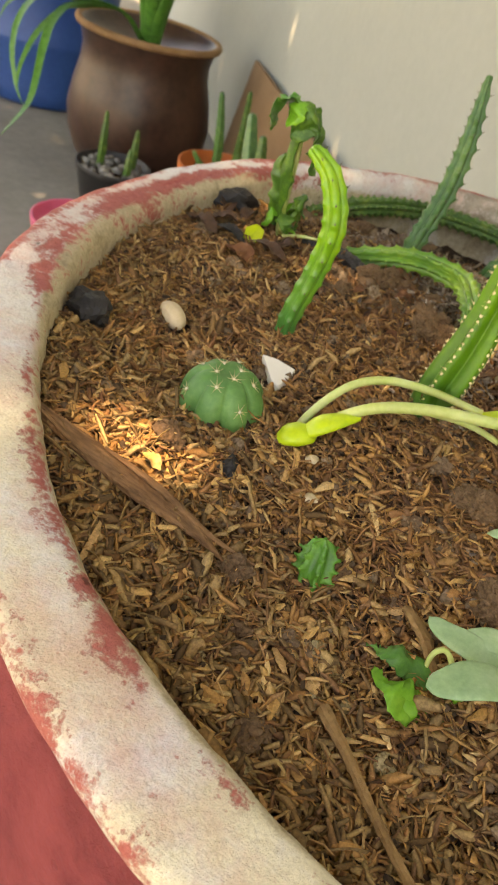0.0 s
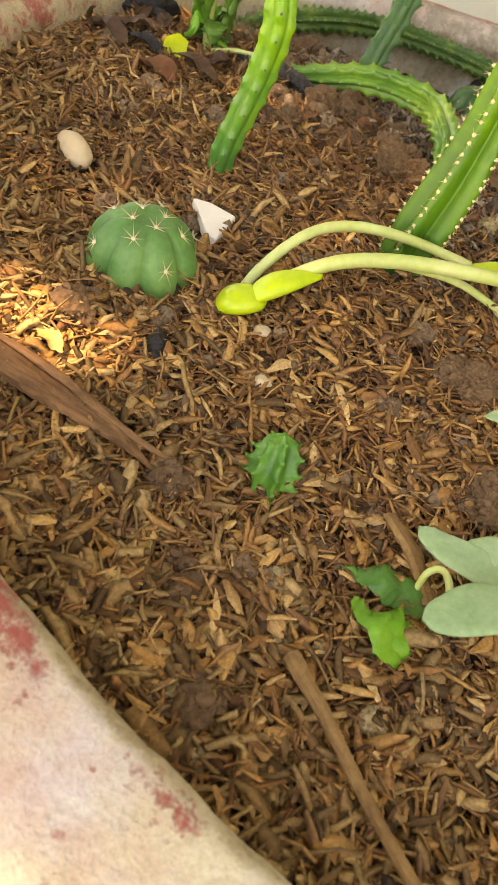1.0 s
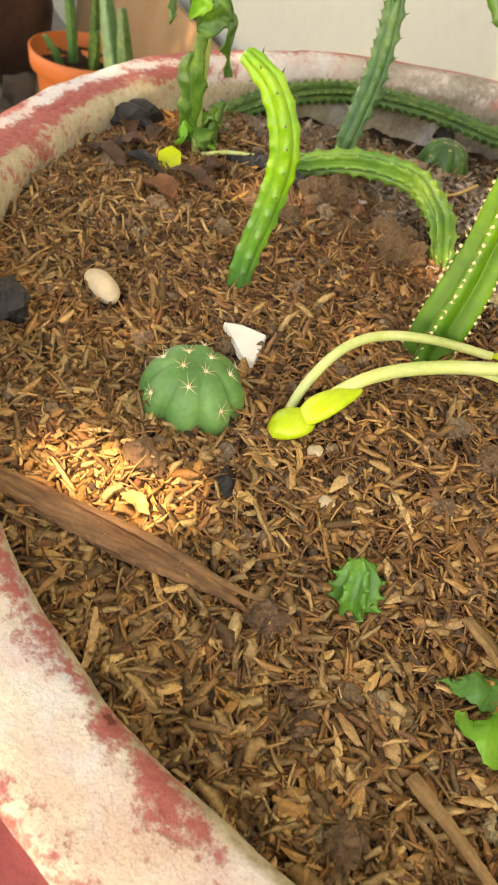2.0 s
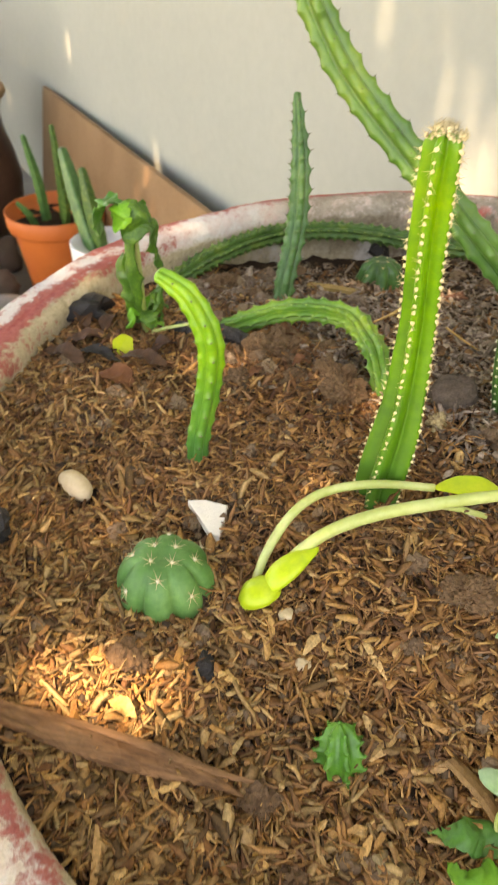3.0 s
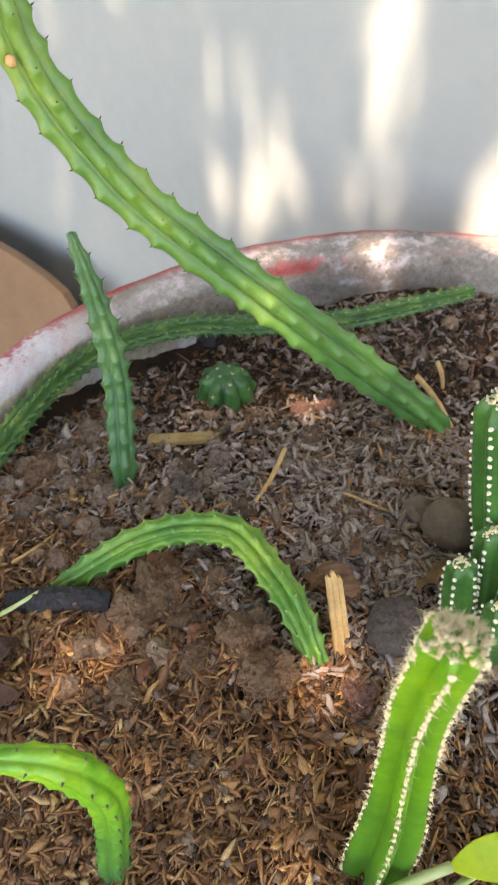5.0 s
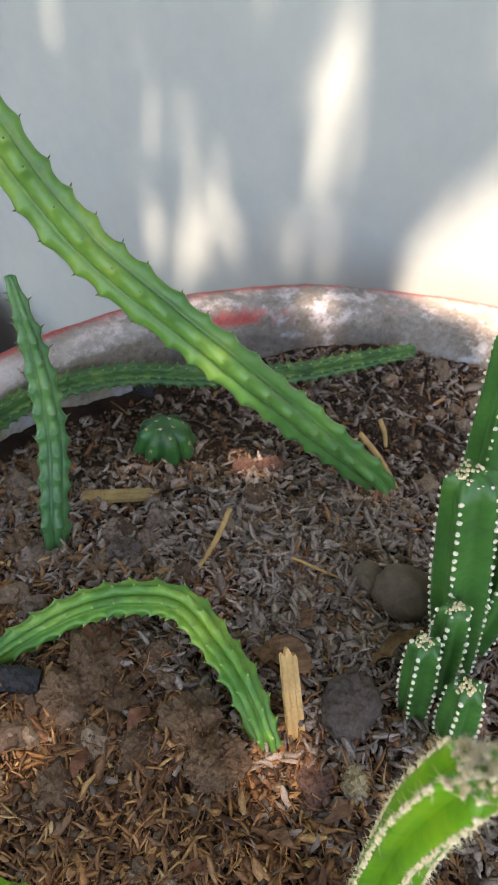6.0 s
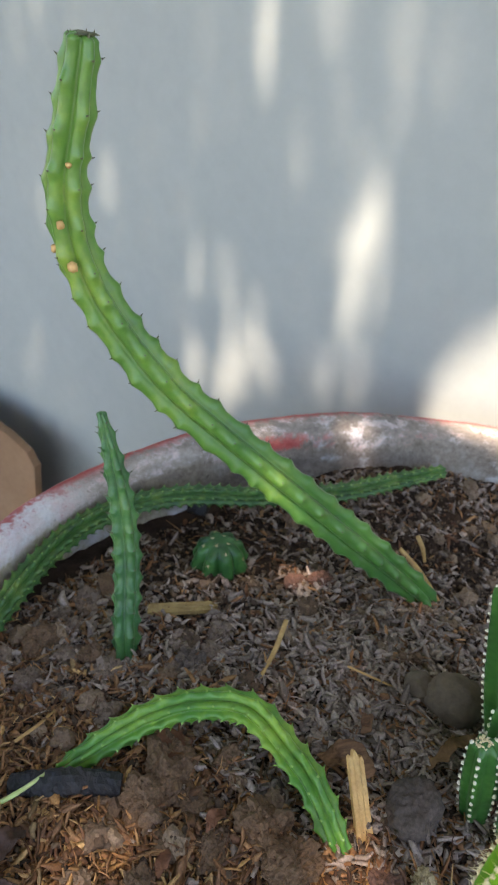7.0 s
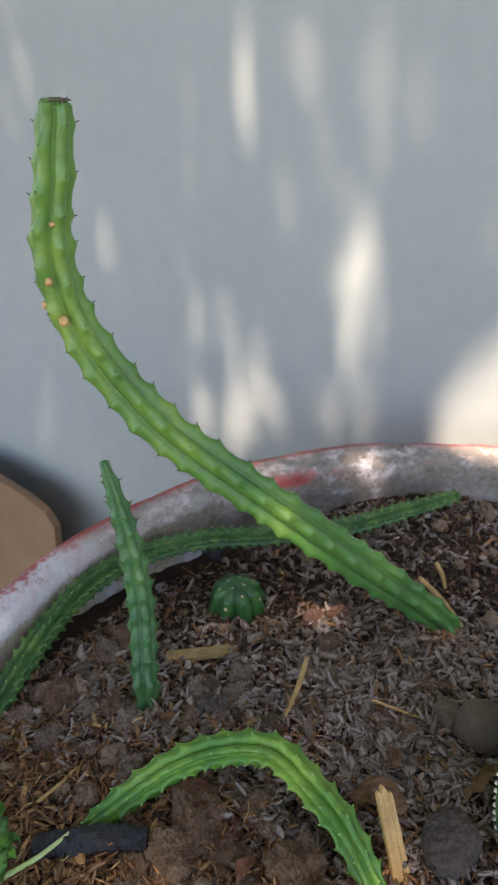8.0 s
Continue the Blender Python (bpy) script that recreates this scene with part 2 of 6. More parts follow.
    edges = math_node(t, "ADD", edges, math_node(t, "MULTIPLY", rear, ramp(t, math_node(t, "ADD", math_node(t, "MULTIPLY", r, 100.0), -27.2), [(0.0, grey(0.0)), (0.8, grey(0.09))])))
    mask = math_node(t, "ADD", math_node(t, "ADD", math_node(t, "MULTIPLY", worn, 0.83), math_node(t, "MULTIPLY", broad, 0.3)), edges)
    speck = noise_tex(t, 130.0, 6.0, 0.8, at)
    mask = math_node(t, "ADD", math_node(t, "ADD", mask, math_node(t, "MULTIPLY", zone, 0.055)), math_node(t, "MULTIPLY", math_node(t, "ADD", speck, -0.53), 0.4))
    flake = ramp(t, mask, [(0.65, grey(0.0)), (0.68, grey(0.5)), (0.73, grey(0.95))])
    flake = math_node(t, "MULTIPLY", flake, math_node(t, "MAXIMUM", math_node(t, "ADD", 1.0, math_node(t, "MULTIPLY", far, -0.9)), math_node(t, "MULTIPLY", edges, 5.0)))
    col = mix(t, math_node(t, "MULTIPLY", flake, top), col, red)
    pits = ramp(t, noise_tex(t, 150.0, 2.0, 0.5, at), [(0.23, grey(0.25)), (0.27, grey(1.0))])
    col = mix(t, 0.75, col, pits, "MULTIPLY")
    chips = ramp(t, fine, [(0.27, grey(0.35)), (0.32, grey(1.0))])
    col = mix(t, 0.6, col, chips, "MULTIPLY")
    col = mix(t, 0.25, col, ramp(t, grit, [(0.3, grey(0.5)), (0.6, grey(1.15))]), "MULTIPLY")
    side = ramp(t, math_node(t, "ADD", math_node(t, "MULTIPLY", z, -40.0), math_node(t, "MULTIPLY", worn, 0.5)), [(0.60, grey(0.0)), (0.72, grey(1.0))])
    outer = math_node(t, "MULTIPLY", side, ramp(t, math_node(t, "ADD", math_node(t, "MULTIPLY", r, 20.0), -5.0), [(0.5, grey(0.0)), (0.6, grey(1.0))]))
    coat = ramp(t, patch, [(0.3, (0.18, 0.025, 0.029)), (0.7, (0.3, 0.057, 0.057))])
    t.links.new(mix(t, outer, col, coat), b.inputs["Base Color"])
    bump(t, b, math_node(t, "ADD", math_node(t, "ADD", math_node(t, "MULTIPLY", worn, 0.7), math_node(t, "MULTIPLY", grit, 0.1)), math_node(t, "ADD", math_node(t, "MULTIPLY", flake, -0.16), math_node(t, "MULTIPLY", pits, 0.2))), 1.0, 0.003)
    return mat


M_WALL = mottled("wall_paint", (0.316, 0.344, 0.312), (0.384, 0.413, 0.376), 2.2, 0.75, 0.3, 60.0, 0.06, 0.001)
M_FLOOR = mottled("yard_concrete", (0.12, 0.115, 0.1), (0.25, 0.24, 0.21), 3.0, 0.85, 0.3, 45.0, 0.3, 0.002)
M_RIM = painted_rim()
M_SOIL = mottled("potting_soil", (0.014, 0.008, 0.005), (0.075, 0.045, 0.027), 70.0, 0.95, 0.2, 600.0, 0.9, 0.002)
M_KHAKI = husk("khaki_clod", [(0.2, 0.145, 0.07), (0.34, 0.26, 0.135), (0.26, 0.19, 0.095), (0.42, 0.33, 0.18)], 0.95)
M_DUST_CLOD = husk("dusty_clod", [(0.12, 0.082, 0.056), (0.19, 0.132, 0.092), (0.155, 0.108, 0.075), (0.24, 0.172, 0.122)], 0.95)
M_RED_CLOD = husk("reddish_clod", [(0.12, 0.06, 0.04), (0.19, 0.1, 0.068), (0.15, 0.078, 0.052)], 0.95)
M_CLOD = husk("dry_clod", [(0.105, 0.058, 0.03), (0.175, 0.103, 0.054), (0.13, 0.075, 0.04), (0.225, 0.136, 0.075), (0.15, 0.088, 0.047)], 0.95)
M_GREY_CLOD = husk("grey_clod", [(0.075, 0.056, 0.042), (0.115, 0.087, 0.067), (0.09, 0.067, 0.052), (0.16, 0.122, 0.095)], 0.95)
M_HUSK = husk("rice_husk", [(0.085, 0.036, 0.013), (0.34, 0.155, 0.052), (0.55, 0.285, 0.094), (0.19, 0.082, 0.029), (0.66, 0.395, 0.148), (0.43, 0.195, 0.064), (0.72, 0.465, 0.2), (0.13, 0.056, 0.023), (0.59, 0.315, 0.107)])
def single_husk():
    """A husk that is an object of its own takes its tone from its own random number."""
    mat, t, b = material("large_husk", 0.72, 0.35)
    info = t.nodes.new("ShaderNodeObjectInfo")
    col = ramp(t, info.outputs["Random"], [(0.0, (0.2, 0.084, 0.03)), (0.25, (0.52, 0.27, 0.085)), (0.5, (0.7, 0.43, 0.16)), (0.75, (0.4, 0.185, 0.063)), (1.0, (0.74, 0.5, 0.23))])
    grain = noise_tex(t, 900.0, 3.0, 0.7)
    t.links.new(mix(t, 0.75, col, ramp(t, grain, [(0.25, grey(0.3)), (0.75, grey(1.32))]), "MULTIPLY"), b.inputs["Base Color"])
    bump(t, b, grain, 0.35, 0.0006)
    return mat


M_LARGE_HUSK = single_husk()
M_DUSTY_HUSK = husk("dusty_husk", [(0.09, 0.05, 0.021), (0.3, 0.178, 0.075), (0.45, 0.285, 0.125), (0.19, 0.11, 0.046), (0.54, 0.36, 0.155), (0.36, 0.2, 0.076), (0.13, 0.073, 0.03)], 0.85)
M_DARK_HUSK = husk("damp_husk", [(0.0767, 0.03292, 0.01487), (0.2596, 0.1153, 0.04661), (0.4248, 0.2089, 0.08225), (0.1298, 0.05817, 0.02572), (0.531, 0.2856, 0.1169), (0.1829, 0.08555, 0.03965), (0.3422, 0.1758, 0.08225)])
M_GREY_HUSK = husk("weathered_husk", [(0.1404, 0.1048, 0.07776), (0.3024, 0.229, 0.1771), (0.4428, 0.3456, 0.27), (0.216, 0.1598, 0.121), (0.5184, 0.4104, 0.324), (0.3456, 0.2592, 0.1944)])
M_CRUMB = husk("soil_crumb", [(0.035, 0.021, 0.012), (0.12, 0.074, 0.043), (0.2, 0.13, 0.076), (0.06, 0.037, 0.022), (0.29, 0.2, 0.12)], 0.95)
M_CLODS = husk("rough_clods", [(0.1, 0.062, 0.036), (0.25, 0.16, 0.094), (0.16, 0.1, 0.058), (0.32, 0.22, 0.135), (0.2, 0.135, 0.085)], 0.95)
M_BARK = mottled("bark", (0.04, 0.018, 0.009), (0.36, 0.19, 0.09), 70.0, 0.85, 0.3, 420.0, 0.8, 0.0012, way=-8.3)
M_TWIG = mottled("dry_twig", (0.11, 0.056, 0.022), (0.38, 0.22, 0.09), 70.0, 0.8, 0.3, 500.0, 0.6, 0.001)
M_STRAW = mottled("straw", (0.38, 0.21, 0.065), (0.68, 0.44, 0.17), 120.0, 0.65, 0.4, 900.0, 0.4, 0.0006)
M_CHAR = mottled("charcoal", (0.006, 0.006, 0.0065), (0.036, 0.034, 0.034), 120.0, 0.5, 0.4, 700.0, 0.8, 0.001)
M_SHARD = mottled("white_plaster", (0.42, 0.36, 0.27), (0.8, 0.76, 0.66), 300.0, 0.85, 0.3, 700.0, 0.3, 0.0008, (0.3, 0.38))
M_PEBBLE = mottled("cream_pebble", (0.55, 0.42, 0.24), (0.74, 0.62, 0.42), 90.0, 0.6, 0.4, 500.0, 0.15, 0.0006)
M_STONE = mottled("brown_stone", (0.085, 0.06, 0.036), (0.18, 0.135, 0.085), 60.0, 0.8, 0.3, 500.0, 0.4, 0.001)
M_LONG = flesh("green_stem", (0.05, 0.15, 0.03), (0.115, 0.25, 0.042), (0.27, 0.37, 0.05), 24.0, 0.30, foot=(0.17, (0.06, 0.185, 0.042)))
M_ERECT = flesh("blue_green_stem", (0.025, 0.1, 0.03), (0.05, 0.155, 0.043), (0.135, 0.26, 0.076), 60.0, 0.36)
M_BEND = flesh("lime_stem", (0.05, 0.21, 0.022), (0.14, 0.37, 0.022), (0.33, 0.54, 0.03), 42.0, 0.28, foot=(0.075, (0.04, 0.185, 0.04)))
M_ARCH = flesh("grass_green_stem", (0.03, 0.125, 0.02), (0.08, 0.232, 0.03), (0.27, 0.43, 0.05), 30.0, 0.34)
M_ARCH_TIP = flesh("pale_tooth", (0.16, 0.3, 0.06), (0.24, 0.4, 0.09), (0.34, 0.48, 0.14), 60.0, 0.45, 0.1)
M_LYING = flesh("deep_green_stem", (0.02, 0.065, 0.015), (0.042, 0.125, 0.025), (0.16, 0.24, 0.05), 110.0, 0.4)
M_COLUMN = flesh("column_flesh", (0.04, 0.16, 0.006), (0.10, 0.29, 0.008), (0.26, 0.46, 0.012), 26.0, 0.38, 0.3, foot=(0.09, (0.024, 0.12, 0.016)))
M_FAIRY = flesh("dark_cactus_flesh", (0.018, 0.08, 0.015), (0.033, 0.13, 0.022), (0.065, 0.19, 0.035), 60.0)
M_BALL = flesh("ball_cactus_flesh", (0.035, 0.14, 0.035), (0.075, 0.23, 0.06), (0.17, 0.37, 0.11), 50.0, 0.5)
M_MINI = flesh("small_cactus_flesh", (0.014, 0.062, 0.018), (0.028, 0.115, 0.028), (0.065, 0.2, 0.045), 90.0, 0.30)
M_SPIKY = flesh("spiky_stem", (0.025, 0.13, 0.015), (0.06, 0.24, 0.03), (0.17, 0.42, 0.07), 110.0, 0.34)
M_WOOL = mottled("white_wool", (0.6, 0.54, 0.38), (0.84, 0.8, 0.65), 400.0, 0.95, 0.1, 1500.0, 0.6, 0.0005)
M_CROWN_WOOL = mottled("yellow_wool", (0.66, 0.53, 0.28), (0.88, 0.78, 0.5), 400.0, 0.95, 0.1, 1500.0, 0.6, 0.0005)
M_SPINE = mottled("spine", (0.5, 0.38, 0.2), (0.72, 0.6, 0.38), 400.0, 0.6, 0.4, 1500.0, 0.0)
M_THORN = mottled("dark_thorn", (0.05, 0.07, 0.03), (0.16, 0.14, 0.07), 400.0, 0.6, 0.4, 1500.0, 0.0)
M_SPROUT = flesh("pale_sprout", (0.34, 0.42, 0.11), (0.46, 0.54, 0.2), (0.56, 0.62, 0.3), 60.0, 0.4, 0.25)
M_SPROUT_LEAF = flesh("sprout_leaf", (0.3, 0.48, 0.025), (0.46, 0.62, 0.035), (0.6, 0.7, 0.05), 60.0, 0.35, 0.15)
M_SUCC = flesh("pale_succulent_leaf", (0.15, 0.28, 0.13), (0.235, 0.38, 0.2), (0.35, 0.49, 0.29), 70.0, 0.45, 0.15)
M_LEAF = flesh("fresh_leaf", (0.06, 0.24, 0.02), (0.12, 0.38, 0.03), (0.26, 0.5, 0.05), 60.0, 0.4, 0.1)
M_DARK_LEAF = flesh("dark_leaf", (0.025, 0.12, 0.02), (0.05, 0.2, 0.032), (0.1, 0.29, 0.05), 80.0, 0.4, 0.08)
M_WILT = flesh("wilted_leaf", (0.018, 0.065, 0.01), (0.042, 0.14, 0.018), (0.15, 0.3, 0.03), 110.0, 0.45, 0.06)
M_YELLOW = flesh("yellow_leaf", (0.24, 0.36, 0.01), (0.38, 0.48, 0.015), (0.48, 0.54, 0.02), 80.0, 0.5, 0.1)
M_DEAD_LEAF = mottled("dead_leaf", (0.09, 0.035, 0.018), (0.24, 0.1, 0.045), 90.0, 0.8, 0.3, 500.0, 0.5, 0.001)
M_LITTER = mottled("leaf_litter", (0.028, 0.014, 0.009), (0.13, 0.062, 0.034), 110.0, 0.6, 0.4, 500.0, 0.6, 0.001)
M_TAN_LEAF = mottled("tan_leaf", (0.2, 0.12, 0.04), (0.42, 0.29, 0.11), 110.0, 0.75, 0.3, 500.0, 0.5, 0.001)
M_CLAY = mottled("glazed_clay", (0.022, 0.011, 0.008), (0.10, 0.05, 0.035), 10.0, 0.34, 0.5, 60.0, 0.2, 0.002)
M_CLAY_LIP = mottled("bare_clay_lip", (0.2, 0.105, 0.05), (0.32, 0.19, 0.095), 30.0, 0.8, 0.3, 200.0, 0.2, 0.001)
M_ORANGE = mottled("orange_plastic", (0.5, 0.11, 0.025), (0.62, 0.16, 0.04), 14.0, 0.5, 0.45, 300.0, 0.0)
M_WHITE_PLASTIC = mottled("white_plastic", (0.6, 0.62, 0.64), (0.78, 0.79, 0.8), 20.0, 0.45, 0.45, 300.0, 0.0)
M_PINK = mottled("pink_plastic", (0.62, 0.09, 0.17), (0.75, 0.14, 0.24), 14.0, 0.45, 0.45, 300.0, 0.0)
M_BLUE = mottled("blue_plastic", (0.008, 0.05, 0.2), (0.014, 0.09, 0.3), 5.0, 0.45, 0.45, 60.0, 0.0)
M_BLACK_PLASTIC = mottled("black_plastic", (0.012, 0.012, 0.013), (0.035, 0.035, 0.036), 20.0, 0.5, 0.45, 200.0, 0.0)
M_BOARD = mottled("brown_board", (0.2, 0.115, 0.058), (0.29, 0.175, 0.095), 9.0, 0.8, 0.3, 160.0, 0.15, 0.001)
M_GRAVEL = husk("grey_gravel", [(0.12, 0.12, 0.115), (0.3, 0.29, 0.27), (0.2, 0.195, 0.18), (0.42, 0.41, 0.38), (0.16, 0.15, 0.14)], 0.9)
def tree_leaf():
    """Leaves that let part of the sun's light through."""
    mat, t, b = material("tree_leaf", 0.5, 0.4)
    geo = t.nodes.new("ShaderNodeNewGeometry")
    t.links.new(ramp(t, geo.outputs["Random Per Island"], [(0.0, (0.05, 0.12, 0.02)), (0.5, (0.09, 0.19, 0.03)), (1.0, (0.14, 0.22, 0.05))]), b.inputs["Base Color"])
    thru = t.nodes.new("ShaderNodeBsdfTranslucent")
    t.links.new(ramp(t, geo.outputs["Random Per Island"], [(0.0, (0.34, 0.33, 0.12)), (1.0, (0.5, 0.44, 0.2))]), thru.inputs["Color"])
    both = t.nodes.new("ShaderNodeMixShader")
    both.inputs[0].default_value = 0.55
    t.links.new(b.outputs[0], both.inputs[1])
    t.links.new(thru.outputs[0], both.inputs[2])
    t.links.new(both.outputs[0], t.nodes["Material Output"].inputs["Surface"])
    return mat


M_TREE = tree_leaf()
M_TRUNK = mottled("tree_bark", (0.08, 0.06, 0.045), (0.22, 0.17, 0.13), 14.0, 0.9, 0.2, 120.0, 0.8, 0.006)


# ---- the soil's height ----
def soil_base(x, y):
    x, y = np.asarray(x, float), np.asarray(y, float)

    def hump(cx, cy, s, h):
        return h * np.exp(-((x - cx) ** 2 + (y - cy) ** 2) / (2 * s * s))

    z = 0.001 + hump(0.14, 0.295, 0.05, 0.005) + hump(0.17, 0.56, 0.06, -0.030) + hump(0.33, 0.46, 0.08, -0.028)
    z = z + hump(0.17, 0.05, 0.06, -0.008) + hump(0.09, 0.14, 0.055, -0.011) + hump(0.02, 0.235, 0.035, -0.008) + hump(0.165, 0.12, 0.05, -0.007) + hump(0.02, 0.50, 0.06, -0.010) + hump(0.075, 0.55, 0.045, -0.012) + hump(-0.002, 0.268, 0.028, -0.008)
    return z


GRID_N = 300
GRID_X0, GRID_Y0, GRID_STEP = POT_X - 0.285, POT_Y - 0.285, 0.57 / (GRID_N - 1)
_gx, _gy = np.meshgrid(GRID_X0 + GRID_STEP * np.arange(GRID_N), GRID_Y0 + GRID_STEP * np.arange(GRID_N), indexing="ij")
_fine = np.array([[noise.fractal(Vector((a * 55, b * 55, 3.1)), 0.9, 2.1, 4) for a, b in zip(ra, rb)] for ra, rb in zip(_gx, _gy)])
SOIL = soil_base(_gx, _gy) + 0.0034 * _fine


def soil_z(x, y):
    i = np.clip(((np.asarray(x) - GRID_X0) / GRID_STEP).astype(int), 0, GRID_N - 2)
    j = np.clip(((np.asarray(y) - GRID_Y0) / GRID_STEP).astype(int), 0, GRID_N - 2)
    u, w = (np.asarray(x) - GRID_X0) / GRID_STEP - i, (np.asarray(y) - GRID_Y0) / GRID_STEP - j
    return (SOIL[i, j] * (1 - u) + SOIL[i + 1, j] * u) * (1 - w) + (SOIL[i, j + 1] * (1 - u) + SOIL[i + 1, j + 1] * u) * w


def on_soil(x, y, up=0.0):
    return (x, y, float(soil_z(np.float64(x), np.float64(y))) + up)


def thin(a):
    """The rim is thinner at its back left: how much wider the planter's inside is in the direction a."""
    return 0.0135 * math.exp(-((a - 2.1) / 0.55) ** 2)


# ---- the setting ----
def ground():
    s = 60.0
    ob = link("ground", mesh_of("ground", [(-s, -s, GROUND), (s, -s, GROUND), (s, s, GROUND), (-s, s, GROUND)], [(0, 1, 2, 3)]), M_FLOOR, smooth=False)
    tagged(ob, "grey concrete yard floor with stains", "floor", kind="structure")


def wall():
    lo, hi, thick, top = -7.5, 2.6, 0.12, 2.0
    base = WALL_N * WALL_AT
    n = 60
    verts, faces = [], []
    for k, off in ((0, 0.0), (1, thick)):
        for i in range(n + 1):
            for j in range(25):
                p = base + WALL_T * (lo + (hi - lo) * i / n) + WALL_N * off
                q = 0.0016 * noise.noise(Vector((p.x * 5, p.y * 5, j * 0.5))) if k == 0 else 0.0
                p = p - WALL_N * q
                verts.append((p.x, p.y, GROUND + (top - GROUND) * j / 24))
    m = (n + 1) * 25
    for k in (0, 1):
        faces += [(k * m + i * 25 + j, k * m + (i + 1) * 25 + j, k * m + (i + 1) * 25 + j + 1, k * m + i * 25 + j + 1) for i in range(n) for j in range(24)]
    faces += [(i * 25 + 24, (i + 1) * 25 + 24, m + (i + 1) * 25 + 24, m + i * 25 + 24) for i in range(n)]
    faces += [(e * 25 + j, e * 25 + j + 1, m + e * 25 + j + 1, m + e * 25 + j) for e in (0, n) for j in range(24)]
    ob = link("wall", mesh_of("wall", verts, faces), M_WALL)
    tagged(ob, "pale grey-white painted yard wall, dappled by sun", "wall", kind="structure")


def planter():
    """Big round cement planter; its rim is lumpy, its inner face rough."""
    root = thing("planter", (POT_X, POT_Y, rim_z(POT_X, POT_Y)), "large round cement planter with worn white and red paint", "planter")
    root.rotation_mode = "QUATERNION"
    root.rotation_quaternion = Vector((0, 0, 1)).rotation_difference(Vector((0.0228, -0.0136, 1)).normalized())
    a = R_IN
    inner = [(a - 0.012, -0.16), (a - 0.008, -0.10)] + [(a - 0.006 + 0.004 * k / 14, -0.075 + 0.068 * k / 14) for k in range(15)]
    lip = [(a - 0.0015, -0.0045), (a - 0.0002, -0.0026), (a + 0.0013, -0.0010), (a + 0.003, -0.0002)]
    top = [(a + 0.003 + (R_OUT - a - 0.006) * k / 12, 0.0006 * math.sin(math.pi * k / 12)) for k in range(1, 12)]
    edge = [(R_OUT - 0.003, -0.0004), (R_OUT - 0.0012, -0.0016), (R_OUT, -0.0042), (R_OUT - 0.0004, -0.008)]
    side = [(R_OUT - 0.002, -0.013), (R_OUT - 0.005, -0.018), (R_OUT - 0.006, -0.024), (R_OUT - 0.004, -0.034)]
    h = -(GROUND - rim_z(POT_X, POT_Y))
    side += [(R_OUT - 0.004 + 0.016 * math.sin(math.pi * min(1, k / 9)) - 0.09 * (k / 20) ** 2.6, -0.034 - (h - 0.040) * k / 20) for k in range(1, 21)]
    prof = inner + lip + top + edge + side
    n = 420
    v, f = lathe_data(prof, n)
    out = []
    for p in v:
        w = Vector((p[0] * 14, p[1] * 14, p[2] * 14))
        w2 = Vector((p[0] * 70, p[1] * 70, p[2] * 70))
        big, small = noise.noise(w), noise.fractal(w2, 0.9, 2.0, 3)
        near = 1.0 if p[2] > -0.09 else 0.4
        rr = math.hypot(p[0], p[1])
        inside = 1.8 if rr < a and p[2] < -0.004 else 1.0
        if rr < R_OUT - 0.002 and p[2] > -0.2:
            wide = 1 + thin(math.atan2(p[1], p[0])) * min(1.0, (R_OUT - rr) / (R_OUT - a)) / rr
            p = (p[0] * wide, p[1] * wide, p[2])
        k = 1 + near * (0.0022 * big + 0.0007 * inside * small) / rr
        out.append((p[0] * k, p[1] * k, p[2] + near * (0.0016 * noise.noise(w * 0.9 + Vector((9, 4, 1))) + 0.0004 * small)))
    cut = (len(inner) + len(lip) + len(top) + len(edge)) * n
    link("rim", mesh_of("rim", out[:cut], [g for g in f if max(g) < cut]), M_RIM, root, "thick rounded rim with flaking white and red paint")
    link("body", mesh_of("body", out[cut - n:], [tuple(i - cut + n for i in g) for g in f if min(g) >= cut - n]), M_RIM, root, "dark red painted outer wall")


def soil():
    v, idx = [], -np.ones((GRID_N, GRID_N), int)
    inside = np.hypot(_gx - POT_X, _gy - POT_Y) < R_IN + 0.0035 + 0.0135 * np.exp(-((np.arctan2(_gy - POT_Y, _gx - POT_X) - 2.1) / 0.55) ** 2)
    for i, j in zip(*np.nonzero(inside)):
        idx[i, j] = len(v)
        v.append((_gx[i, j], _gy[i, j], SOIL[i, j]))
    f = [(idx[i, j], idx[i + 1, j], idx[i + 1, j + 1], idx[i, j + 1]) for i in range(GRID_N - 1) for j in range(GRID_N - 1)
         if min(idx[i, j], idx[i + 1, j], idx[i + 1, j + 1], idx[i, j + 1]) >= 0]
    f = [tuple(int(k) for k in g) for g in f]
    ob = link("soil", mesh_of("soil", v, f), M_SOIL)
    return tagged(ob, "dark crumbly potting soil filling the planter", "soil", kind="stuff")


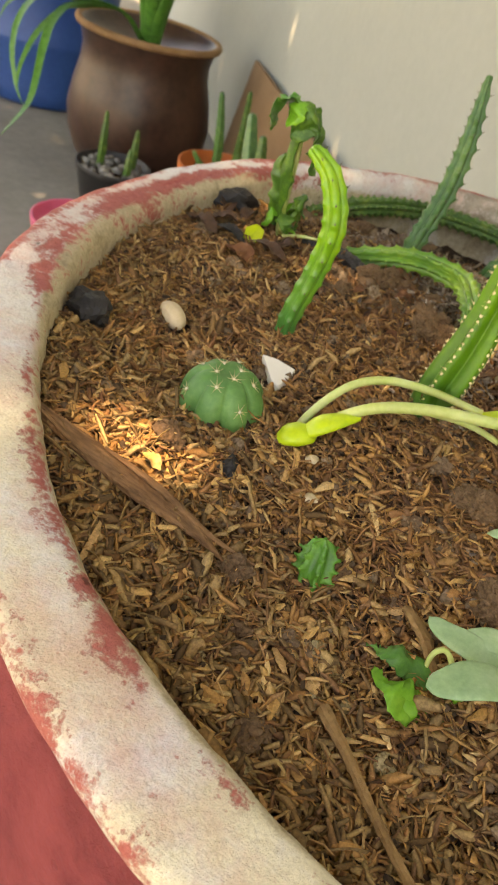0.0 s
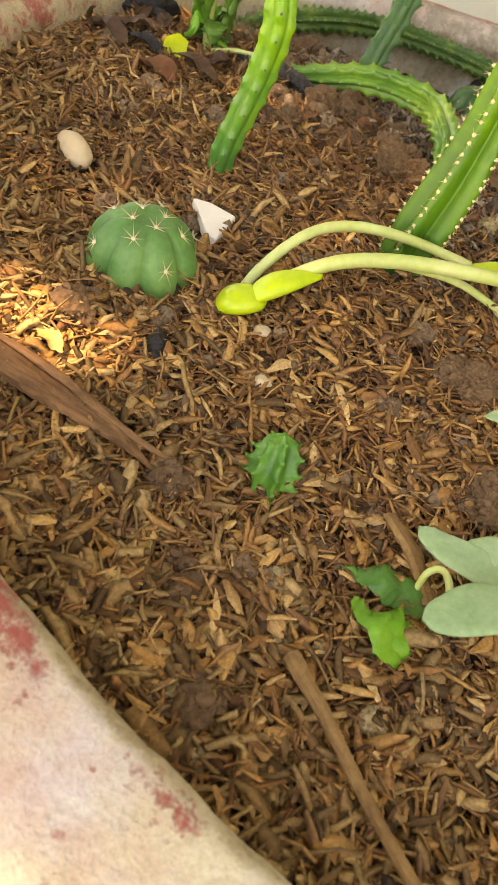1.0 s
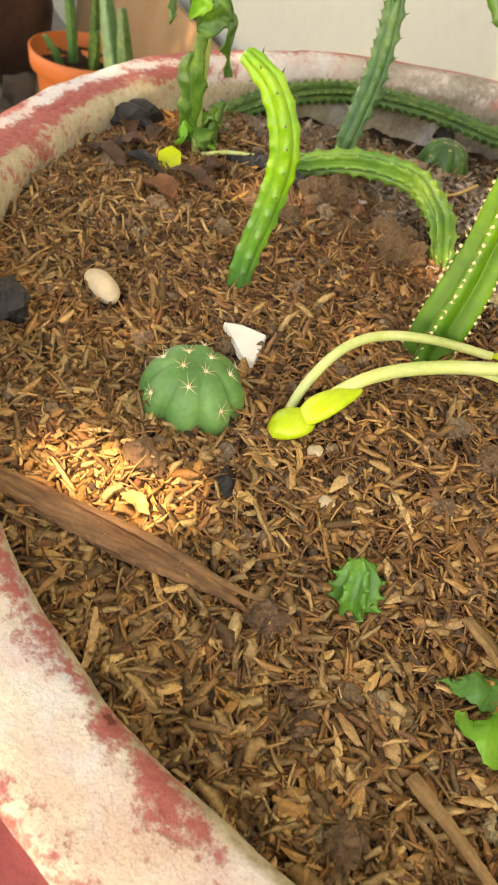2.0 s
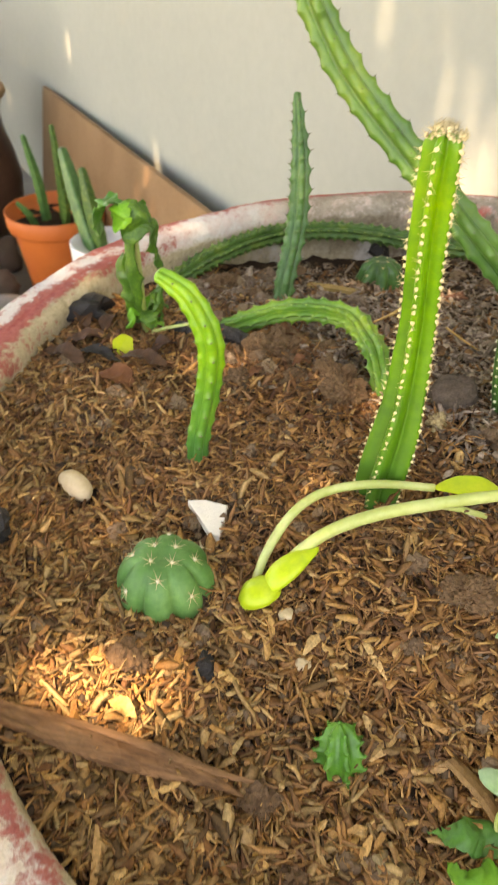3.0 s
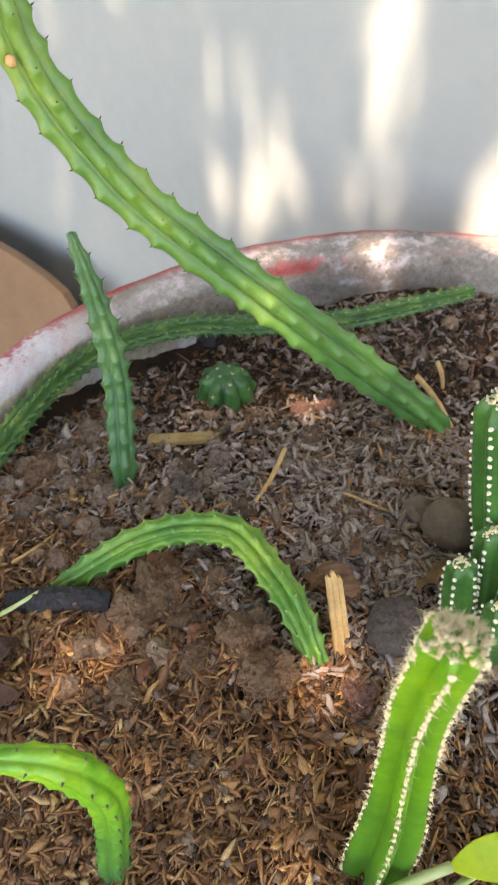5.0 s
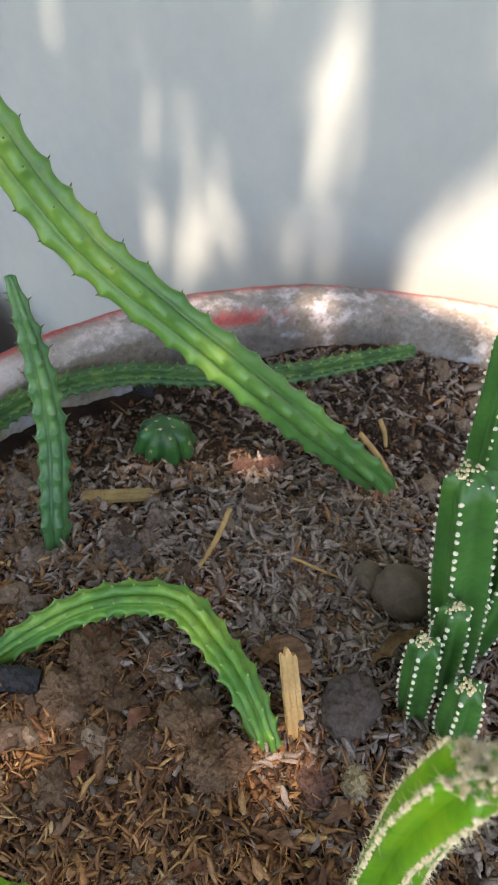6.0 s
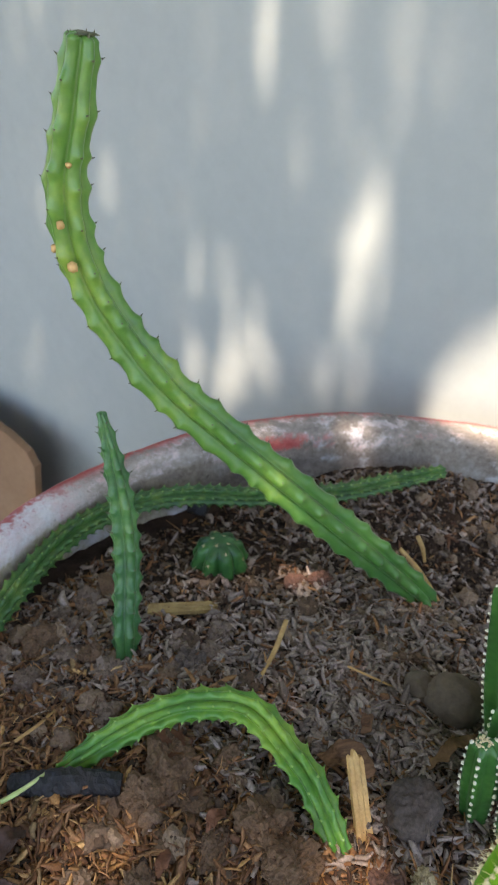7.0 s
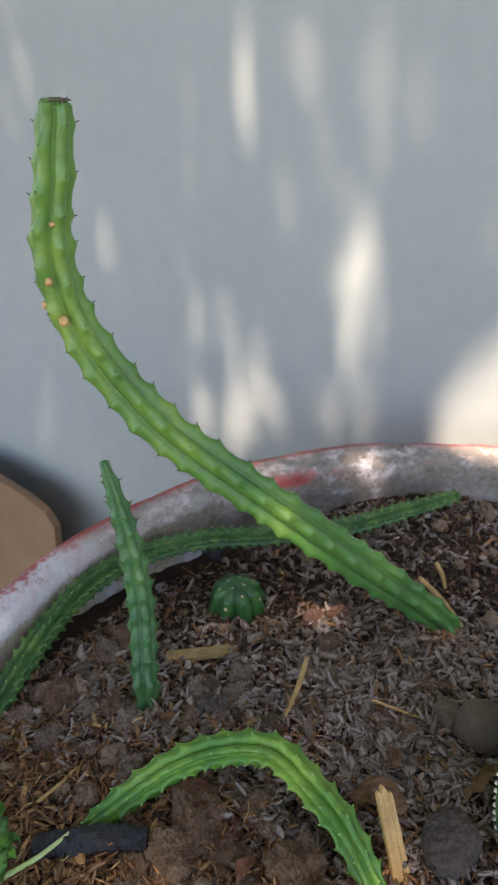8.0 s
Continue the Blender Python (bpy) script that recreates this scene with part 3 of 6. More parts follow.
def husk_verts(count, size, rs, ends=(0.3, 0.25), curl=0.14, spread=0.4):
    """Boat-shaped husks, shreds or flakes about the origin: (count, 4, 4, 3), with their lengths."""
    length = size[0] * np.exp(rs.normal(0, spread, count)).clip(0.35, 2.3)
    width = size[1] * np.exp(rs.normal(0, spread, count)).clip(0.3, 2.4)
    bend, twist = rs.normal(0, curl, count), rs.normal(0, 0.35, count)
    us = np.array([-1.0, -0.45, 0.4, 1.0])
    ws = np.array([ends[0], 0.95, 1.0, ends[1]])
    ring = np.array([(-1, 0.0), (0, 0.28), (1, 0.0), (0, 0.04)])
    v = np.zeros((count, 4, 4, 3))
    for k in range(4):
        ct, st = np.cos(twist * us[k]), np.sin(twist * us[k])
        for j in range(4):
            y = 0.5 * width * ws[k] * ring[j, 0]
            z = 0.5 * width * (0.3 + 0.7 * ws[k]) * ring[j, 1] + 0.0002 * (1 if j == 1 else 0)
            v[:, k, j, 0] = 0.5 * length * us[k]
            v[:, k, j, 1] = y * ct - z * st + bend * length * us[k] ** 2 * 0.5
            v[:, k, j, 2] = y * st + z * ct - 0.06 * length * us[k] ** 2
    v[:, 1:3, :, 1] += rs.normal(0, 0.12, (count, 2, 1)) * width[:, None, None]
    v += rs.normal(0, 0.05, v.shape) * width[:, None, None, None]
    return v, length


HUSK_FACES = [(4 * k + j, 4 * k + (j + 1) % 4, 4 * k + 4 + (j + 1) % 4, 4 * k + 4 + j) for k in range(3) for j in range(4)] + [(3, 2, 1, 0), (12, 13, 14, 15)]


CLEAR = ((0.0640, 0.2500, 0.0085), (0.0625, 0.2420, 0.0070), (-0.003, 0.2695, 0.0065), (0.004, 0.2645, 0.0065), (0.1142, 0.1555, 0.0065), (0.0505, 0.2130, 0.0150), (0.000, 0.366, 0.0060))     # what lies or grows above the husks


def husks(name, count, mat, label, weight, size=(0.0070, 0.0022), lift=0.0018, seed=1, tilt=0.3, **kw):
    """Loose pieces strewn over the soil; weight(x, y) in 0..1 says where they lie thick."""
    rs = np.random.RandomState(seed)
    x = np.zeros(0)
    y = np.zeros(0)
    while len(x) < count:
        r, a = (R_IN - 0.004) * np.sqrt(rs.rand(count)), rs.rand(count) * 2 * np.pi
        px, py = POT_X + r * np.cos(a), POT_Y + r * np.sin(a)
        keep = rs.rand(count) < weight(px, py)
        for cx, cy, cr in CLEAR:
            keep &= np.hypot(px - cx, py - cy) > cr
        x, y = np.r_[x, px[keep]], np.r_[y, py[keep]]
    x, y = x[:count], y[:count]
    local, length = husk_verts(count, size, rs, **kw)
    yaw, pitch, roll = rs.rand(count) * 2 * np.pi, rs.normal(0, tilt, count), rs.normal(0, 0.6, count)
    z = soil_z(x, y) - 0.0004 + lift * rs.rand(count) + 0.22 * length * np.abs(np.sin(pitch))
    cy, sy, cp, sp, cr, sr = np.cos(yaw), np.sin(yaw), np.cos(pitch), np.sin(pitch), np.cos(roll), np.sin(roll)
    lx, ly, lz = local[..., 0], local[..., 1], local[..., 2]
    e = (slice(None), None, None)
    ly, lz = ly * cr[e] - lz * sr[e], ly * sr[e] + lz * cr[e]
    lx, lz = lx * cp[e] + lz * sp[e], -lx * sp[e] + lz * cp[e]
    wx, wy = lx * cy[e] - ly * sy[e], lx * sy[e] + ly * cy[e]
    v = np.stack([wx + x[e], wy + y[e], lz + z[e]], -1).reshape(-1, 3)
    f = (np.array(HUSK_FACES)[None] + 16 * np.arange(count)[:, None, None]).reshape(-1, 4)
    me = bpy.data.meshes.new(name)
    me.vertices.add(len(v))
    me.vertices.foreach_set("co", v.ravel())
    me.loops.add(f.size)
    me.loops.foreach_set("vertex_index", f.ravel().astype(np.int32))
    me.polygons.add(len(f))
    me.polygons.foreach_set("loop_start", np.arange(0, f.size, 4, dtype=np.int32))
    me.update(calc_edges=True)
    me.validate()
    ob = link(name, me, mat, smooth=False)
    return tagged(ob, label, "husks", kind="stuff")


def loose_husks(parent, count, mat, x0, x1, y0, y1, seed=5):
    """The larger husks in the front of the planter, each a piece of its own under the soil."""
    rs = np.random.RandomState(seed)
    v, _ = husk_verts(14, (0.0098, 0.0029), rs, spread=0.28)
    kinds = [mesh_of("husk", q.reshape(-1, 3), HUSK_FACES) for q in v]
    made = 0
    while made < count:
        x, y = rs.uniform(x0, x1), rs.uniform(y0, y1)
        if math.hypot(x - POT_X, y - POT_Y) > R_IN - 0.008 or any(math.hypot(x - a, y - b) < r + 0.003 for a, b, r in CLEAR):
            continue
        me = kinds[made % 14]
        ob = link("husk", me, None if me.materials else mat, parent, smooth=False)
        ob.location = on_soil(x, y, 0.0012 + 0.0016 * rs.rand())
        ob.rotation_euler = (rs.normal(0, 0.4), rs.normal(0, 0.2), rs.rand() * 6.283)
        made += 1


def crumbs(count=34000, seed=11):
    """Crumbs of soil and small clods between the husks."""
    rs = np.random.RandomState(seed)
    bm = bmesh.new()
    bmesh.ops.create_icosphere(bm, subdivisions=1, radius=1.0)
    base = np.array([v.co[:] for v in bm.verts])
    tri = np.array([[v.index for v in g.verts] for g in bm.faces])
    bm.free()
    r, a = (R_IN - 0.003) * np.sqrt(rs.rand(count)), rs.rand(count) * 2 * np.pi
    x, y = POT_X + r * np.cos(a), POT_Y + r * np.sin(a)
    size = 0.00072 * np.exp(rs.normal(0, 0.5, count)).clip(0.4, 3.2)
    v = base[None] * (1 + 0.3 * rs.uniform(-1, 1, (count, len(base), 1))) * size[:, None, None] * rs.uniform(0.7, 1.2, (count, 1, 3))
    v += np.stack([x, y, soil_z(x, y) + 0.25 * size + 0.0012 * rs.rand(count)], -1)[:, None]
    f = (tri[None] + len(base) * np.arange(count)[:, None, None]).reshape(-1, 3)
    ob = link("soil_crumbs", mesh_of("soil_crumbs", v.reshape(-1, 3), [tuple(g) for g in f.tolist()]), M_CRUMB)
    tagged(ob, "brown soil crumbs and small clods among husks", "soil", kind="stuff")


# ---- plants ----
def stem_data(pts, radii, ribs=4, depth=0.3, sharp=1.6, rounded=False, spacing=0.012, tooth=0.0022, n=220, per=10, twist=0.0, spin=0.0, first=None, tip=1.0, wob=0.0, seed=0, bulge=0.36, irregular=0.0):
    """A ribbed succulent stem. Gives its mesh data and the points, ways out and tangents of its teeth."""
    c, s = spline(pts, n)
    tan, side, up = frames_along(c, first)
    length, u = s[-1], s / s[-1]
    r = eased(radii, n)
    m = ribs * per
    a = np.linspace(0, 2 * np.pi, m, endpoint=False)
    rs = np.random.RandomState(seed)
    end = radii[-1] * tip
    close = np.sqrt(np.clip(1 - np.clip((s - (length - end)) / end, 0, 1) ** 2, 0.0004, 1))
    v = np.zeros((n, m, 3))
    ridge = np.abs(np.cos(ribs * a / 2)) ** 0.75 if rounded else (0.5 + 0.5 * np.cos(ribs * a)) ** sharp
    which = np.round(a / (2 * np.pi / ribs)).astype(int) % ribs
    shift = rs.uniform(-0.12, 0.12, ribs) + 0.5 * (np.arange(ribs) % 2)
    def sway(x):
        """How far the teeth stray from even steps along each rib."""
        return np.array([irregular * noise.noise(Vector((x / spacing * 0.55, 3.7 * k, seed))) for k in range(ribs)])

    for i in range(n):
        t = (s[i] / spacing + shift + sway(s[i])) % 1.0
        out = np.clip(1 - np.abs(t - 0.5) / bulge, 0, 1) ** 1.3
        rad = r[i] * (1 - depth + depth * ridge) + tooth * min(1.0, r[i] / r.max() * 1.15) * out[which] * ridge ** 3
        if wob:
            rad = rad * (1 + wob * noise.noise(Vector((s[i] * 60, seed, 0))))
        ang = a + spin + twist * u[i]
        v[i] = c[i] + (rad * close[i])[:, None] * (np.cos(ang)[:, None] * side[i] + np.sin(ang)[:, None] * up[i])
    f = [(i * m + j, i * m + (j + 1) % m, (i + 1) * m + (j + 1) % m, (i + 1) * m + j) for i in range(n - 1) for j in range(m)]
    f.append(tuple((n - 1) * m + j for j in range(m)))
    f.append(tuple(range(m))[::-1])
    teeth = []
    for k in range(ribs):
        q = (0.5 - shift[k]) % 1.0
        while q * spacing < length * 0.985:
            x = max(0.0, (q - float(sway(q * spacing)[k])) * spacing)
            i = int(np.clip(np.searchsorted(s, x), 0, n - 1))
            ang = 2 * np.pi * k / ribs + spin + twist * u[i]
            way = np.cos(ang) * side[i] + np.sin(ang) * up[i]
            teeth.append((c[i] + way * (r[i] + tooth * min(1.0, r[i] / r.max() * 1.15)) * close[i], way, tan[i]))
            q += 1.0
    return (v.reshape(-1, 3), f), teeth


def cone_data(at, way, length, radius, m=5):
    way = np.asarray(way, float) / np.linalg.norm(way)
    side = np.cross(way, (0.31, 0.52, 0.79))
    side /= np.linalg.norm(side)
    up = np.cross(way, side)
    a = np.linspace(0, 2 * np.pi, m, endpoint=False)
    v = [np.asarray(at) + radius * (math.cos(q) * side + math.sin(q) * up) for q in a] + [np.asarray(at) + way * length]
    return np.array(v), [(j, (j + 1) % m, m) for j in range(m)]


def place_under(root, data):
    o = np.array(root.location[:])
    return mesh_of("m", np.asarray(data[0]) - o, data[1])


def toothed_stem(name, pts, radii, mat, label, ribs=4, thorn=0.0022, thorn_mat=None, thick=0.00042, pointed=False, **kw):
    root = thing(name, pts[0], label, "cactus", "toothed succulent stems")
    body, teeth = stem_data(pts, radii, ribs, **kw)
    link("stem", place_under(root, body), mat, root)
    if thorn and pointed:
        o = np.array(root.location[:])
        shape = mesh_of("thorn", *cone_data((0, 0, 0), (0, 0, 1), thorn, thick, 6))
        for p, w, t in teeth[:280]:
            ob = link("thorn", shape, None if shape.materials else thorn_mat or M_THORN, root)
            ob.location = tuple(p - 0.0004 * w - o)
            ob.rotation_mode = "QUATERNION"
            ob.rotation_quaternion = Vector((0, 0, 1)).rotation_difference(Vector(w + 0.5 * t))
    elif thorn:
        cones = [cone_data(p - 0.0004 * w, w + 0.5 * t, thorn, thick, 6) for p, w, t in teeth]
        link("thorn_fuzz", place_under(root, joined(cones)), thorn_mat or M_THORN, root, "short pale tips on the teeth" if thorn_mat else "short dark thorns on the teeth")["kind"] = "stuff"
    return root


def woolly_column(name, pts, radii, ribs, mat, label, wool=0.0011, spacing=0.005, long=0.0, spin=0.0, depth=0.24, spines=0.0024, crown=0.0, group="", seed=0, spine_mat=None, sharp=1.0, n=120, wool_mat=None):
    """A ribbed columnar cactus with white woolly areoles along its ribs."""
    root = thing(name, pts[0], label, "cactus", group)
    body, teeth = stem_data(pts, radii, ribs, depth=depth, sharp=sharp, spacing=spacing, tooth=0.0003, n=n, per=12, seed=seed, tip=0.9, wob=0.03, spin=spin)
    link("stem", place_under(root, body), mat, root)
    rs = np.random.RandomState(seed + 5)
    o = np.array(pts[0], float)
    tuft = [mesh_of("areole", *lump_data((0, 0, 0), (wool, wool, wool * 1.1), 0.3, 300 + q, 1)) for q in range(3)]
    fluff = [mesh_of("areole", *lump_data((0, 0, 0), (wool * 0.7, wool * 0.7, wool), 0.6, 310 + q, 1)) for q in range(3)]
    spikes, first = [], True
    spots = [(p, w) for p, w, t in teeth]
    top = np.array(pts[-1], float)
    for q in range(60 if crown else 0):
        a, rr = rs.rand() * 2 * np.pi, crown * math.sqrt(rs.rand())
        spots.append((top + np.array((rr * math.cos(a), rr * math.sin(a), -0.003 * (rr / crown) ** 2 - 0.001 + 0.002 * rs.rand())), np.array((rs.normal(0, 0.5), rs.normal(0, 0.5), 1.0))))
    for q, (p, w) in enumerate(spots[:290]):
        if q >= len(teeth):                      # the fluffy crown
            ob = link("areole", fluff[q % 3], None if fluff[q % 3].materials else M_CROWN_WOOL, root)
        else:
            ob = link("areole", tuft[q % 3], None if tuft[q % 3].materials else wool_mat or M_WOOL, root)
        up = 1.0 + long * max(0.0, (p[2] - o[2]) / (top[2] - o[2]) - 0.3)
        ob.location, ob.scale, ob.rotation_euler = tuple(p - o), [rs.uniform(0.75, 1.25) * (0.6 + 0.4 * up)] * 3, (0, 0, rs.rand() * 6)
        for _ in range(4 if q < len(teeth) else 13):
            d = w + 0.9 * rs.normal(0, 1, 3)
            d = d if d @ w > 0 else -d
            spikes.append(cone_data(p, d, spines * up * rs.uniform(0.6, 1.2) * (0.75 if q >= len(teeth) else 1), 0.00013, 3))
    fuzz = link("spine_fuzz", place_under(root, joined(spikes)), spine_mat or M_SPINE, root, "short pale spines")
    fuzz["kind"] = "stuff"
    return root


def ball_cactus(name, at, radius, height, ribs, mat, label, star=0.0, seed=0, notch=0.16, knob=0.0, lean=(0, 0)):
    """A squat ribbed cactus; star: length of the spines at its areoles."""
    root = thing(name, at, label, "cactus")
    n, m = 26, ribs * 10
    v, spots = [], []
    for i in range(n):
        q = math.pi * (0.02 + 0.80 * i / (n - 1))          # from the crown down
        for j in range(m):
            a = 2 * math.pi * j / m
            k = abs(math.cos(ribs * a / 2)) ** 0.8
            dip = 1 - notch * (1 - k) ** 1.5 * math.sin(q) ** 0.7
            lump = 1 + knob * k ** 3 * max(0.0, math.sin(q * 9)) if knob else 1.0
            crown = 0.16 * math.exp(-(q / 0.35) ** 2)
            x, y, z = radius * math.sin(q) * dip * lump * math.cos(a), radius * math.sin(q) * dip * lump * math.sin(a), height * (math.cos(q) - crown) * (1 if q < 1.57 else 0.8)
            v.append((x + lean[0] * z, y + lean[1] * z, z))
    f = [(i * m + j, i * m + (j + 1) % m, (i + 1) * m + (j + 1) % m, (i + 1) * m + j) for i in range(n - 1) for j in range(m)] + [tuple(range(m))[::-1]]
    link("body", mesh_of("body", v, f), mat, root)
    rs = np.random.RandomState(seed)
    for k in range(ribs):
        a = 2 * math.pi * k / ribs
        for q in ((0.30, 1.12) if k % 2 else (0.66,)):
            w = np.array((math.sin(q) * math.cos(a), math.sin(q) * math.sin(a), math.cos(q)))
            z = height * (math.cos(q) - 0.16 * math.exp(-(q / 0.35) ** 2))
            p = np.array((radius * math.sin(q) * math.cos(a) + lean[0] * z, radius * math.sin(q) * math.sin(a) + lean[1] * z, z))
            dot = 0.0008 * min(1.0, star / 0.004)
            spikes = []
            side = np.cross(w, (0.2, 0.1, 0.9))
            side /= np.linalg.norm(side)
            up = np.cross(w, side)
            for s in range(7):
                g = 2 * math.pi * s / 7 + rs.uniform(-0.2, 0.2)
                spikes.append(cone_data((0, 0, 0), 0.55 * w + math.cos(g) * side + math.sin(g) * up, star * rs.uniform(0.7, 1.2), 0.00022, 4))
            tuft = link("areole", mesh_of("areole", *lump_data((0, 0, 0), (dot, dot, dot), 0.3, rs.randint(9999), 1)), M_WOOL, root, "cream woolly areole")
            tuft.location = tuple(p)
            link("spine_star", mesh_of("spine_star", *joined(spikes)), M_SPINE, tuft, "star of pale yellow spines")
    return root


def leaf_data(pts, widths, thick=0.07, cup=0.0, first=(0, 1, 0), n=22, m=16, ripple=0.0, seed=0, crumple=0.0):
    """A leaf with a body: an ellipse swept along its midrib; cup bends its sides up."""
    c, s = spline(pts, n)
    tan, side, up = frames_along(c, first)
    w = eased(widths, n)
    e0 = np.linspace(0, 1, n)
    w = w * np.sqrt(np.clip(1 - np.clip((0.12 - e0) / 0.12, 0, 1) ** 2, 0.01, 1)) * np.sqrt(np.clip(1 - np.clip((e0 - 0.88) / 0.12, 0, 1) ** 2, 0.01, 1))
    a = np.linspace(0, 2 * np.pi, m, endpoint=False)
    sx = w[:, None] * np.cos(a)[None]
    sz = thick * np.maximum(w, 0.35 * w.max())[:, None] * np.sin(a)[None] + cup * sx ** 2 / max(w.max(), 1e-6)
    if ripple:
        rs = np.random.RandomState(seed)
        sz = sz + ripple * np.sin(np.linspace(0, 9, n)[:, None] + 3 * np.sign(sx)) * (np.abs(sx) / w.max()) + ripple * 0.4 * rs.normal(0, 1, (n, 1)) * np.cos(a)[None]
    v = c[:, None] + sx[..., None] * side[:, None] + sz[..., None] * up[:, None]
    if crumple:
        for i in range(n):
            for j in range(m):
                q = Vector(v[i, j]) * 130 + Vector((seed * 7.1, 0, 0))
                v[i, j] += crumple * np.array(noise.noise_vector(q)[:]) + 0.4 * crumple * np.array(noise.noise_vector(q * 2.6)[:])
    f = [(i * m + j, i * m + (j + 1) % m, (i + 1) * m + (j + 1) % m, (i + 1) * m + j) for i in range(n - 1) for j in range(m)]
    f += [tuple(range(m))[::-1], tuple((n - 1) * m + j for j in range(m))]
    return v.reshape(-1, 3), f


def leaf(name, root, mat, pts, widths, label="", **kw):
    return link(name, place_under(root, leaf_data(pts, widths, **kw)), mat, root, label)


def stick(name, pts, radii, mat, label, category, flat=1.0, rough=0.12, n=16, m=9, seed=0, first=None):
    """A loose stick, straw or strip lying on the soil: one plain mesh."""
    o = np.array(pts[0], float)
    v, f = tube_data(pts, radii, n, m, flat, rough, first, seed)
    ob = link(name, mesh_of(name, v - o, f), mat, smooth=rough < 0.1)
    ob.location = tuple(o)
    return tagged(ob, label, category)


def stone(name, at, size, mat, label, category="stone", rough=0.2, seed=0, level=3, group="", smooth=True, grain=0.0):
    v, f = lump_data((0, 0, 0), size, rough, seed, level, grain)
    ob = link(name, mesh_of(name, v, f), mat, smooth=smooth)
    ob.location = at
    return tagged(ob, label, category, group)


def clod_data(place, size, seed, level=4, grains=220, grit=0.0009):
    """A rough lump of dry soil with crumbs stuck all over it."""
    rs = np.random.RandomState(seed)
    v, f = lump_data((0, 0, 0), (size[0], size[1], size[2] * 1.25), 0.3, seed, level, 0.085)
    bits = [(v, f)]
    for k in rs.randint(0, len(v), grains):
        s = grit * math.exp(rs.normal(0, 0.45))
        bits.append(lump_data(v[k] * 0.97, (s * rs.uniform(0.8, 1.5), s, s * rs.uniform(0.6, 1.0)), 0.5, rs.randint(99999), 1))
    v, f = joined(bits)
    return v + np.asarray(place), f


def clod(at, size, mat, label, seed):
    v, f = clod_data((0, 0, 0), size, seed, 5 if size[0] > 0.0095 else 4 if size[0] > 0.006 else 3, int(21000 * size[0]), 0.00055)
    ob = link("clod", mesh_of("clod", v, f), mat, smooth=False)
    ob.location = at
    return tagged(ob, label, "clod")


def split_chip(pts, wide, thick, mat, label, seed=0):
    """A flat split piece of wood with a jagged upper end."""
    rs = np.random.RandomState(seed)
    n, m = 14, 9
    c, s = spline(pts, n)
    tan, side, up = frames_along(c, (1, 0, 0))
    o = np.array(pts[0], float)
    front, back = [], []
    jag = np.array([0.0, 0.3, -0.2, 0.9, 1.0, 0.2, -0.5, -0.1, -0.9]) * 0.0022
    for i in range(n):
        for j in range(m):
            q = -1 + 2 * j / (m - 1)
            p = c[i] + wide * q * (1 - 0.12 * i / n) * side[i] + tan[i] * jag[j] * (i / (n - 1)) ** 6
            ridge = 0.00014 * math.sin(j * 2.3) + rs.normal(0, 0.0001)
            front.append(p + (thick * 0.5 + ridge) * up[i] - o)
            back.append(p - (thick * 0.5 - ridge) * up[i] - o)
    k = n * m
    f = [(i * m + j, i * m + j + 1, (i + 1) * m + j + 1, (i + 1) * m + j) for i in range(n - 1) for j in range(m - 1)]
    f += [tuple(k + q for q in g[::-1]) for g in f]
    f += [(i * m + e, (i + 1) * m + e, k + (i + 1) * m + e, k + i * m + e) for i in range(n - 1) for e in (0, m - 1)]
    f += [(e * m + j, e * m + j + 1, k + e * m + j + 1, k + e * m + j) for j in range(m - 1) for e in (0, n - 1)]
    ob = link("wood_chip", mesh_of("wood_chip", front + back, f), mat, smooth=False)
    ob.location = tuple(o)
    tagged(ob, label, "wood chip")


# ==== the place ====
ground()
wall()
planter()
soil_ob = soil()


# ---- stems and cacti in the planter ----
tall = toothed_stem("tall_succulent_stem", [(0.250, 0.443, -0.022), (0.240, 0.447, -0.008), (0.206, 0.459, 0.025), (0.172, 0.471, 0.057), (0.140, 0.483, 0.087), (0.115, 0.492, 0.112),
             (0.098, 0.499, 0.136), (0.0865, 0.503, 0.158), (0.0805, 0.505, 0.180), (0.0800, 0.505, 0.201), (0.0845, 0.503, 0.224), (0.0895, 0.501, 0.250)],
             [0.0068, 0.0086, 0.0098, 0.0101, 0.0101, 0.0099, 0.0099, 0.0097, 0.0090, 0.0083, 0.0075, 0.0064], M_LONG,
             "tall curved green toothed stem leaning from the soil", n=340, ribs=5, rounded=True, spacing=0.0150, tooth=0.0019, depth=0.46, tip=0.35, bulge=0.34, twist=0.5, wob=0.07, first=(0.5, -0.2, 0.8), seed=2, thorn=0.0017, pointed=True, irregular=0.35)
cut = [lump_data((0.0894, 0.501, 0.2492), (0.0042, 0.0042, 0.0008), 0.5, 40, 3)]
cut += [cone_data((0.0894 + 0.0040 * math.cos(a), 0.501 + 0.0040 * math.sin(a), 0.2485), (0.4 * math.cos(a), 0.4 * math.sin(a), 1.0), 0.0022, 0.0007, 5) for a in (0.3, 1.1, 2.4, 3.0, 4.2, 5.1)]
link("dried_end", place_under(tall, joined(cut)), M_THORN, tall, "dark dried edge of the cut end")
for at, r in (((0.0757, 0.4975, 0.1865), 0.0019), ((0.0785, 0.4963, 0.1700), 0.0021), ((0.0732, 0.5022, 0.1760), 0.0019), ((0.0807, 0.4978, 0.2080), 0.0012)):
    link("scar", place_under(tall, lump_data(at, (r, r * 0.8, r), 0.3, int(r * 1e6), 2)), M_STRAW, tall, "corky tan scar")
